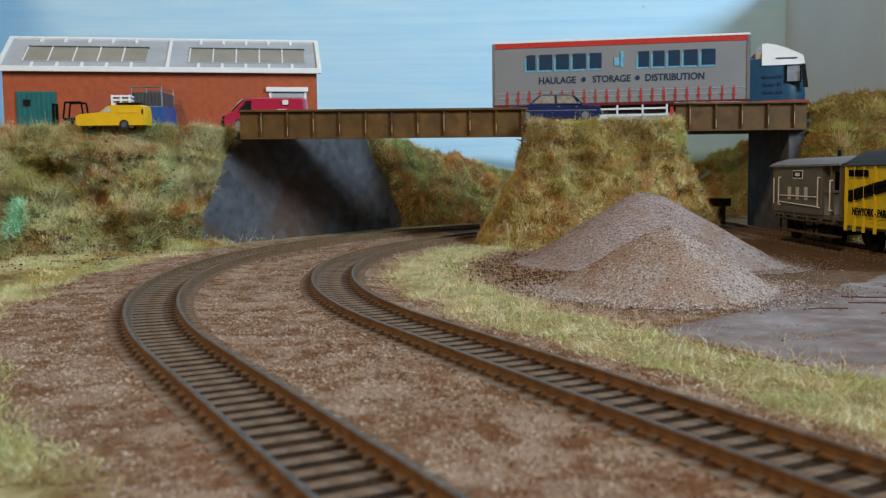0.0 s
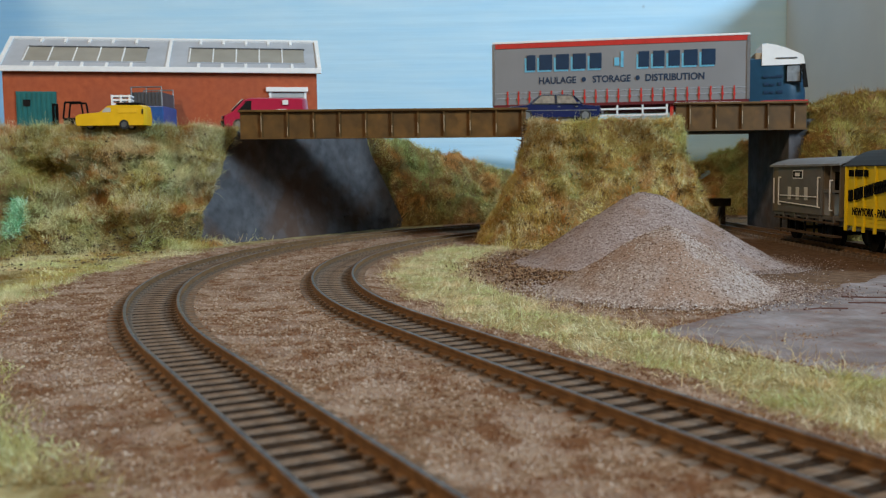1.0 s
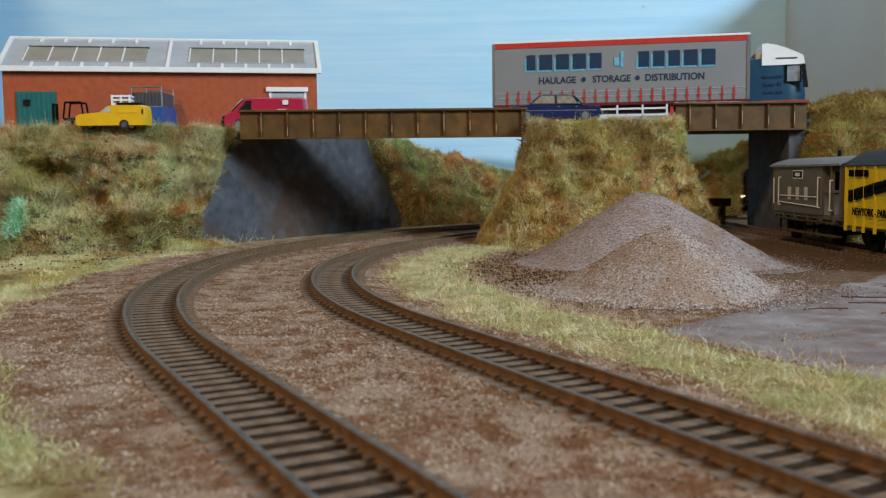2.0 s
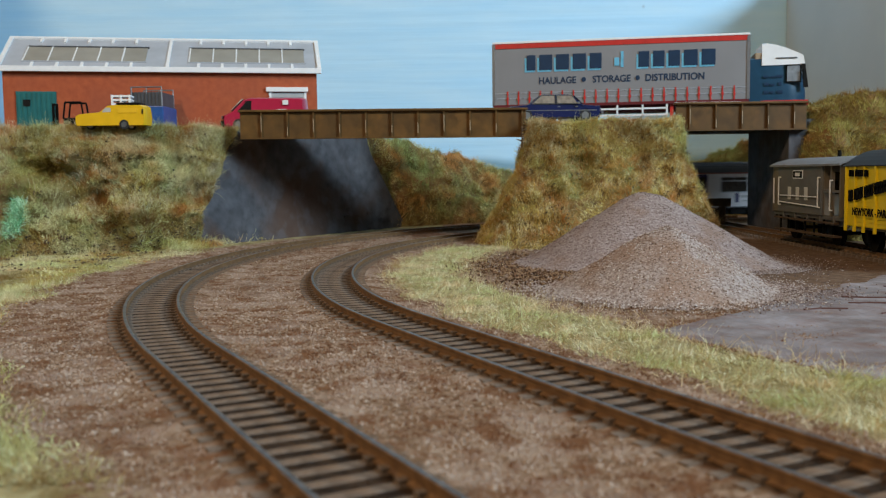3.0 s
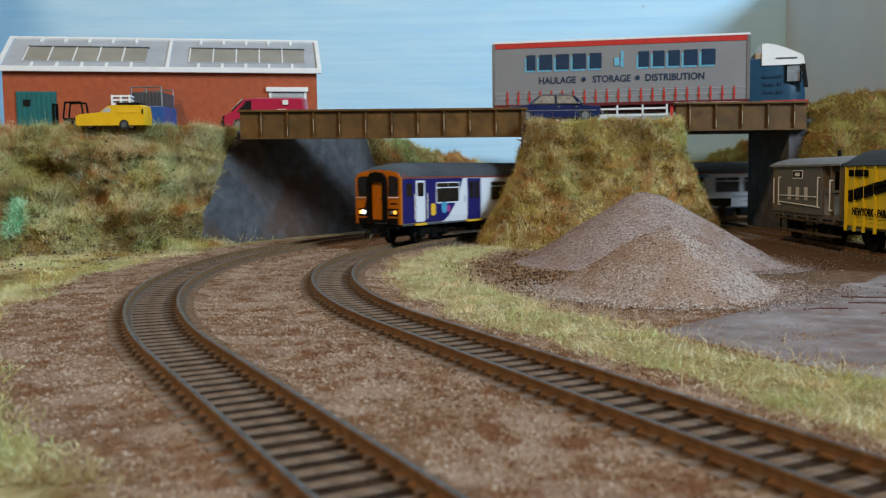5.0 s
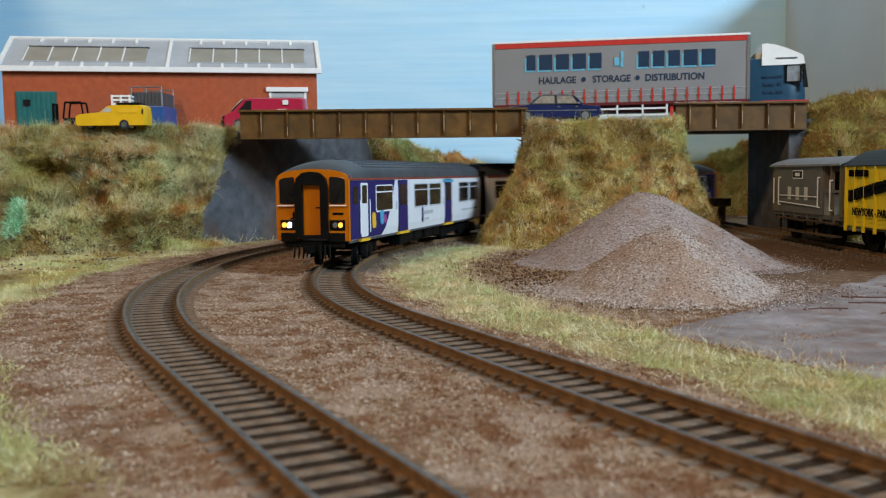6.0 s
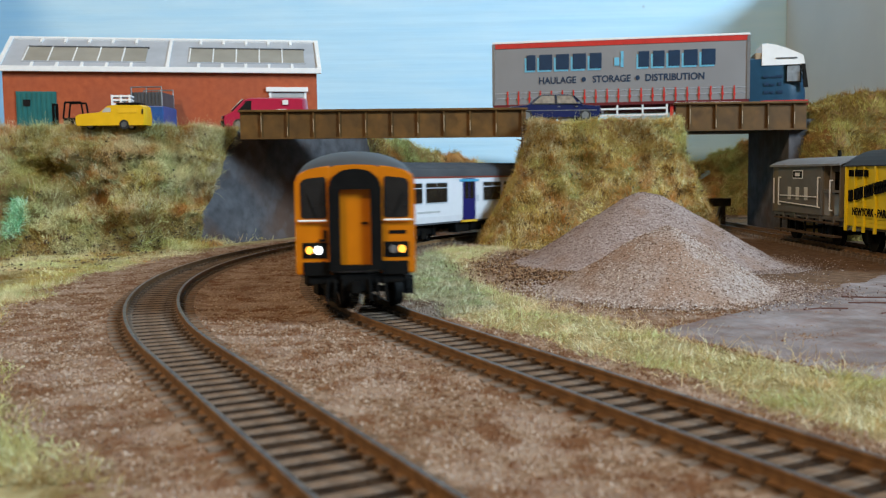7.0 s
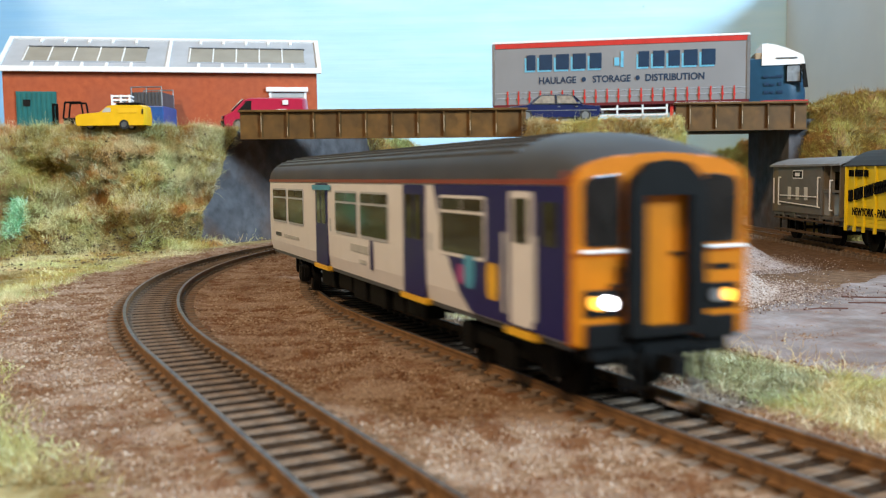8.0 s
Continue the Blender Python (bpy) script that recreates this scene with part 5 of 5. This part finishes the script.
def arch(half, z_eave, z_top, n=14):
    return [(-half * math.cos(math.pi * k / n), z_eave + (z_top - z_eave) * math.sin(math.pi * k / n) ** 0.8) for k in range(n + 1)]


def side_plate(bm, pts, sgn, y, th, mat=0):
    """pts in (distance behind the cab end, height); lies on the car side."""
    v0 = [bm.verts.new((CAR_L / 2 - d, sgn * y, z)) for d, z in pts]
    v1 = [bm.verts.new((CAR_L / 2 - d, sgn * (y + th), z)) for d, z in pts]
    n = len(pts)
    fs = [bm.faces.new(v0), bm.faces.new(v1[::-1])] + [bm.faces.new((v0[i], v0[(i + 1) % n], v1[(i + 1) % n], v1[i])) for i in range(n)]
    for f in fs:
        f.material_index = mat
    return bm


def rounded(d0, d1, z0, z1, r=1.2):
    out = []
    for cx, cz, a0 in ((d1 - r, z1 - r, 0), (d0 + r, z1 - r, 90), (d0 + r, z0 + r, 180), (d1 - r, z0 + r, 270)):
        for k in range(4):
            a = radians(a0 + 30 * k)
            out.append((cx + r * math.cos(a), cz + r * math.sin(a)))
    return out


def rail_car():
    car = thing("railcar", 0, 0, 0, 0, "diesel railcar in white and dark blue with a yellow-orange gangwayed cab", "train", "two-car train")
    H = CAR_L / 2
    prof = [(-17.6, 11.5), (17.6, 11.5), (18.3, 15), (18.5, 22), (18.5, 33), (18.2, 40.6), (-18.2, 40.6), (-18.5, 33), (-18.5, 22), (-18.3, 15)]
    part("body", prism(B(), prof, "x", -H, H - 3.9), M_TRAIN_WHITE, car, "white body shell")
    # roof, sloping down over the cab
    rings = []
    for x, top in ((-H, 49.2), (-H + 2, 49.9), (H - 24, 49.9), (H - 15, 49.4), (H - 8, 48.2), (H - 3, 46.6), (H - 0.4, 45.0)):
        rings.append([(x, u, v) for u, v in arch(18.3, 40.4, top)] + [(x, 17.4, 40.2), (x, -17.4, 40.2)])
    part("roof", loft(B(), rings), M_TRAIN_ROOF, car, "dark grey ribbed roof", smooth=True)
    for y in (-15.6, -13.4, -11, -8, -4.4, 4.4, 8, 11, 13.4, 15.6):
        z = 40.4 + 9.5 * math.sqrt(1 - (y / 18.3) ** 2) ** 0.8
        part("roof_rib", box(B(), -H + 3, H - 26, y - 0.3, y + 0.3, z - 0.5, z + 0.35), M_DARK_GREY, car)
    for x in (-112, 44, 92):
        part("roof_vent", box(B(), x - 6, x + 6, -4, 4, 49.6, 51.0, bevel=0.4), M_TRAIN_ROOF, car)
    # cab front
    face = [(-18.3, 11.5), (18.3, 11.5), (18.6, 24), (18.5, 38)] + [(-u, v) for u, v in arch(18.3, 40.4, 45.2)] + [(-18.5, 38), (-18.6, 24)]
    for sg in (-1, 1):
        half = [(sg * u, v) for u, v in [(7.6, 11.5), (18.3, 11.5), (18.6, 24), (18.5, 38)] + [(-u, v) for u, v in arch(18.3, 40.4, 45.2) if u < -7.0] + [(7.6, 44.4)]]
        part("cab_front", prism(B(), half, "x", H - 4, H, bevel=0.4), M_TRAIN_ORANGE, car, "yellow-orange cab end")
    part("cab_header", prism(B(), [(-8.2, 40.0), (8.2, 40.0), (7.8, 44.2), (6, 44.9), (0, 45.2), (-6, 44.9), (-7.8, 44.2)], "x", H - 4, H - 0.05), M_TRAIN_ORANGE, car)
    part("cab_edge", prism(B(), [(u * 1.012, 40.4 + (v - 40.4) * 1.08) for u, v in arch(18.3, 40.4, 45.2)] + [(-u * 0.985, 40.2 + (v - 40.4) * 0.9) for u, v in arch(18.3, 40.4, 45.2)], "x", H - 5, H - 3.2), M_TRAIN_RED, car)
    b = B()
    for sg in (-1, 1):
        prism(b, [(sg * u, v) for u, v in ((8.2, 12.6), (4.8, 12.6), (4.8, 42.9), (7.2, 40.8), (8.2, 37.4))], "x", H - 3.8, H + 1.9)
    prism(b, [(-4.8, 37.2), (4.8, 37.2), (4.8, 42.9), (3.4, 43.4), (0, 43.8), (-3.4, 43.4), (-4.8, 42.9)], "x", H - 3.8, H + 1.9)
    prism(b, [(-4.8, 12.6), (4.8, 12.6), (4.8, 14.0), (-4.8, 14.0)], "x", H - 3.8, H + 1.9)
    part("gangway", b, M_BLACK, car, "black gangway surround")
    d = part("gangway_door", box(B(), H - 1.4, H - 0.2, -4.75, 4.75, 14.1, 37.1), M_TRAIN_ORANGE, car, "yellow-orange gangway door")
    part("door_handle", box(B(), H - 0.3, H + 0.2, 1.8, 4.0, 25.4, 26.0), M_BLACK, d)
    for s in (-1, 1):
        win = [(s * u, v) for u, v in ((9.4, 27.4), (16.2, 27.4), (16.8, 28.2), (16.9, 39.2), (16.2, 40.4), (14.6, 40.9), (9.6, 41.4), (9.0, 40.8), (8.8, 28.2))]
        o = part("cab_window", prism(B(), win, "x", H - 0.6, H + 0.25, bevel=0.15), M_GLASS, car, "dark cab window")
        b = B()
        rod(b, (H + 0.5, s * 12, 28), (H + 0.5, s * 15, 36), 0.13)
        part("wiper", b, M_BLACK, o)
        b = B()
        rod(b, (H + 0.9, s * 9, 26.6), (H + 0.9, s * 17.6, 26.6), 0.32)
        part("handrail", b, M_WHITE, car, "white cab handrail")
        part("lamp_recess", box(B(), H - 0.4, H + 0.2, min(s * 8.8, s * 16.6), max(s * 8.8, s * 16.6), 16.0, 20.4, bevel=0.15), M_BLACK, car)
        part("valance", box(B(), H - 0.4, H + 0.5, min(s * 8.0, s * 16.4), max(s * 8.0, s * 16.4), 11.2, 15.0, bevel=0.15), M_BLACK, car)
        part("buffer_beam", box(B(), H - 4, H - 0.4, min(s * 5, s * 15), max(s * 5, s * 15), 8.6, 11.6, bevel=0.3), M_BLACK, car)
    part("number_bar", box(B(), H - 0.1, H + 0.15, 10.4, 15.8, 22.6, 23.6), M_BLACK, car)
    b = B()
    rod(b, (H + 0.6, -9.5, 24), (H + 0.6, -9.5, 21), 0.4)
    rod(b, (H + 0.6, -9.5, 21), (H + 0.6, -11.4, 21), 0.4)
    part("lamp_bracket", b, M_BLACK, car)
    b = B()
    box(b, H - 2, H + 6, -1.4, 1.4, 6.4, 9.4)
    box(b, H - 3, H + 0.6, -5, 5, 6.4, 11.4)
    part("coupler", b, M_BLACK, car, "black coupler")
    b = B()
    pts = [(H + 4, -2.5, 2.2), (H + 7, -2.2, 1.6), (H + 8.4, -0.5, 1.8), (H + 8.6, 1.2, 3.6), (H + 8, 1.6, 6.2)]
    for p, q in zip(pts, pts[1:]):
        rod(b, p, q, 0.6)
    part("coupling_hook", b, M_CHROME, car, "bright steel coupling hook")
    b = B()
    for s in (-1, 1):
        for k in range(3):
            rod(b, (H + 0.8, s * (4 + 2.4 * k), 10), (H + 1.6, s * (4.5 + 2.4 * k), 3.6), 0.5)
    part("brake_hoses", b, M_BLACK, car)
    # inner end
    part("inner_end", box(B(), -H - 0.8, -H, -17.4, 17.4, 12, 44, bevel=0.3), M_BLACK, car)
    part("inner_gangway", box(B(), -H - 8.0, -H - 0.6, -7.5, 7.5, 12, 42, bevel=0.8), M_BLACK, car)
    # sides
    for s in (-1, 1):
        blue = [(1.2, 12.0), (44, 12.0), (50, 15), (55.5, 20), (60.5, 27), (64, 34), (66, 39.2), (1.2, 39.2)]
        part("blue_panel", side_plate(B(), blue, s, 18.42, 0.22), M_TRAIN_BLUE, car, "dark blue cab-end livery")
        part("cantrail", side_plate(B(), [(0.6, 39.4), (CAR_L, 39.4), (CAR_L, 40.5), (0.6, 40.5)], s, 18.3, 0.3), M_TRAIN_RED, car, "dull red stripe below the roof")
        part("cab_corner", side_plate(B(), [(-0.1, 12), (1.6, 12), (1.6, 40.2), (-0.1, 40.2)], s, 18.35, 0.3), M_TRAIN_ORANGE, car)
        cd = part("cab_door", side_plate(B(), rounded(15, 24.5, 12.4, 38, 1.0), s, 18.5, 0.35), M_TRAIN_WHITE, car, "pale cab door")
        part("cab_door_window", side_plate(B(), rounded(16.6, 22.9, 27, 36.6, 0.8), s, 18.7, 0.3), M_GLASS, cd)
        b = B()
        for dd in (13.4, 26.4):
            rod(b, (H - dd, s * 19.2, 14), (H - dd, s * 19.2, 29), 0.3)
        part("door_rail", b, M_WHITE, car)
        part("cab_side_window", side_plate(B(), rounded(5.5, 11.5, 27, 36, 1.0), s, 18.5, 0.3), M_GLASS, car)
        part("logo_patch", side_plate(B(), rounded(30.5, 35.5, 15.5, 22.5, 1.6), s, 18.55, 0.25), M_STEP, car, "amber patch")
        part("logo_patch", side_plate(B(), rounded(42, 47.5, 16.5, 25, 2.4), s, 18.55, 0.25), M_TRAIN_CYAN, car, "cyan patch")
        part("logo_patch", side_plate(B(), rounded(47.6, 51.5, 17, 21, 1.6), s, 18.55, 0.25), M_TRAIN_MAGENTA, car, "magenta patch")
        for d0, d1 in ((37, 61), (100, 124.5), (129, 152), (197, 220.5), (225, 249)):
            fr = part("window_frame", side_plate(B(), rounded(d0 - 0.9, d1 + 0.9, 22.3, 36.6, 1.4), s, 18.45, 0.3), M_ROOF_GREY if d0 > 60 else M_TRAIN_WHITE, car)
            part("pane", side_plate(B(), rounded(d0, d1, 23.1, 32.2, 0.8), s, 18.6, 0.28), M_GLASS, fr)
            part("vent_pane", side_plate(B(), rounded(d0, (d0 + d1) / 2 - 0.3, 33, 35.9, 0.6), s, 18.6, 0.28), M_GLASS, fr)
            part("vent_pane", side_plate(B(), rounded((d0 + d1) / 2 + 0.3, d1, 33, 35.9, 0.6), s, 18.6, 0.28), M_GLASS, fr)
        for d0 in (71.5, 162.5):
            d1 = d0 + 15.5
            dr = part("passenger_door", side_plate(B(), rounded(d0, d1, 11.8, 39.0, 0.8), s, 18.4, 0.35), M_TRAIN_BLUE, car, "dark blue passenger door")
            part("door_window", side_plate(B(), rounded(d0 + 2, d0 + 7.2, 24.5, 36.5, 0.8), s, 18.65, 0.25), M_GLASS, dr)
            part("door_window", side_plate(B(), rounded(d1 - 7.2, d1 - 2, 24.5, 36.5, 0.8), s, 18.65, 0.25), M_GLASS, dr)
            part("door_step", side_plate(B(), [(d0 - 1.5, 10.4), (d1 + 1.5, 10.4), (d1 + 1.5, 11.7), (d0 - 1.5, 11.7)], s, 17.6, 1.6), M_STEP, car, "yellow door step")
            part("door_button", side_plate(B(), [(d0 - 4, 22.5), (d0 - 2.2, 22.5), (d0 - 2.2, 26.5), (d0 - 4, 26.5)], s, 18.45, 0.2), M_ROOF_GREY, car)
        part("door_step", side_plate(B(), [(14, 10.4), (26, 10.4), (26, 11.7), (14, 11.7)], s, 17.6, 1.6), M_STEP, car, "yellow door step")
        part("header_sign", side_plate(B(), [(158, 36.6), (182, 36.6), (182, 38.4), (158, 38.4)], s, 18.7, 0.2), M_TRAIN_CYAN, car, "pale cyan header strip")
        part("logo_bar", side_plate(B(), rounded(113.5, 116.5, 14.4, 22.2, 1.2), s, 18.45, 0.2), M_TRAIN_BLUE, car)
        part("logo_bar", side_plate(B(), [(118, 18.2), (136, 18.2), (136, 20.2), (118, 20.2)][::1], s, 18.45, 0.2), M_SHUTTER, car)
        part("logo_bar", side_plate(B(), [(120, 15.4), (127, 15.4), (127, 16.4), (120, 16.4)], s, 18.45, 0.2), M_SHUTTER, car)
        part("logo_bar", side_plate(B(), [(236, 17.2), (246, 17.2), (246, 18.4), (236, 18.4)], s, 18.45, 0.2), M_DARK_GREY, car)
        part("logo_bar", side_plate(B(), [(205, 17.2), (230, 17.2), (230, 18.2), (205, 18.2)], s, 18.45, 0.2), M_SHUTTER, car)
        part("skirt", side_plate(B(), [(3, 10.4), (CAR_L - 3, 10.4), (CAR_L - 3, 11.6), (3, 11.6)], s, 16.8, 0.6), M_DARK_GREY, car)
    # under the floor
    part("floor_pan", box(B(), -H + 4, H - 6, -15, 15, 9.6, 11.6), M_BLACK, car)
    rng = random.Random(6)
    x = -54
    while x < 50:
        w = rng.uniform(9, 18)
        for s in (-1, 1):
            y0, y1 = sorted((s * 9, s * rng.uniform(14.4, 16)))
            part("equipment_box", box(B(), x, x + w, y0, y1, rng.uniform(3.2, 5), 10, bevel=0.6), M_BLACK, car)
        if rng.random() < 0.6:
            part("air_tank", cyl(B(), (x + w / 2, 0, 6.4), "x", 3, w, 14), M_BLACK, car)
        x += w + rng.uniform(1.5, 5)
    return car


def lamps(car, white):
    """Cab lamps, lit on the leading car."""
    H = CAR_L / 2
    for s in (-1, 1):
        part("marker_lamp", cyl(B(), (H + 0.4, s * 14.4, 18.3), "x", 1.1, 0.8, 16), M_LAMP_WARM if white else M_MAROON, car, "lit amber marker lamp" if white else "")
        part("headlamp", cyl(B(), (H + 0.4, s * 11.7, 18.3), "x", 1.15, 0.8, 16), (M_LAMP_WHITE if s < 0 else M_STEEL) if white else M_STEEL, car, "lit white headlamp" if white and s < 0 else "")


CAR_K = 0.939
SIZE["k"], SIZE["lift"] = CAR_K, 0.9
lead = rail_car()
trail = copy_thing(lead, Matrix.Identity(4))
tagged(trail, "second diesel railcar in white and dark blue coupled behind the first")
lamps(lead, True)
lamps(trail, False)
SIZE["k"], SIZE["lift"] = 1.0, 0.0
CAR_LONG, PIVOT = CAR_L * CAR_K, PIVOT * CAR_K
LEAD_BOGIES = [bogie(lead, PIVOT / 2), bogie(lead, -PIVOT / 2)]
TRAIL_BOGIES = [bogie(trail, PIVOT / 2), bogie(trail, -PIVOT / 2)]


def run(t):
    """Where the leading pivot is on the inner line at t seconds."""
    pts = [(0.0, -1000), (2.0, -727), (3.9, -470), (4.7, -362), (5.8, -216), (6.5, -115), (7.0, -46), (7.5, 14), (8.0, 81)]
    for (t0, s0), (t1, s1) in zip(pts, pts[1:]):
        if t <= t1 + 1e-6:
            return s0 + (s1 - s0) * (t - t0) / (t1 - t0)
    return pts[-1][1]


def car_pose(sf, sr):
    """Pose of a car whose pivots ride the inner line at sf and sr, and the yaw of both bogies."""
    fx, fy, fa = inner(sf)
    rx, ry, ra = inner(sr)
    h = math.atan2(fy - ry, fx - rx)
    return (fx + rx) / 2, (fy + ry) / 2, h, fa - h, ra - h


def degrees_near(a):
    return math.degrees((a + math.pi) % (2 * math.pi) - math.pi)


def motions():
    gap = CAR_LONG - PIVOT + 17
    steps = [k * 0.2 for k in range(41)]
    rows = {"lead": [], "trail": []}
    yaws = [[], [], [], []]
    for t in steps:
        s = 0.25 * run(max(0, t - 0.2)) + 0.5 * run(t) + 0.25 * run(min(8, t + 0.2)) if 0 < t < 8 else run(t)
        x, y, h, a, b = car_pose(s, s - PIVOT)
        rows["lead"].append((t, pose(x * MM, y * MM, 0, 0, 0, math.degrees(h))))
        yaws[0].append((t, pose(PIVOT / 2 * MM, 0, 0, 0, 0, degrees_near(a))))
        yaws[1].append((t, pose(-PIVOT / 2 * MM, 0, 0, 0, 0, degrees_near(b))))
        x, y, h, a, b = car_pose(s - PIVOT - gap, s - 2 * PIVOT - gap)
        rows["trail"].append((t, pose(x * MM, y * MM, 0, 0, 0, math.degrees(h) + 180)))
        yaws[3].append((t, pose(-PIVOT / 2 * MM, 0, 0, 0, 0, degrees_near(a))))
        yaws[2].append((t, pose(PIVOT / 2 * MM, 0, 0, 0, 0, degrees_near(b))))
    walk(lead, rows["lead"])
    walk(trail, rows["trail"])
    for o, r in zip(LEAD_BOGIES + TRAIL_BOGIES, yaws):
        walk(o, r)
    for w, x, way in WHEELSETS:
        spin = []
        for k in range(241):
            t = k / 30
            spin.append((t, pose(x * MM, 0, 5.4 * MM, 0, way * math.degrees((run(t) + 1000) / 5.4), 0)))
        walk(w, spin)


motions()
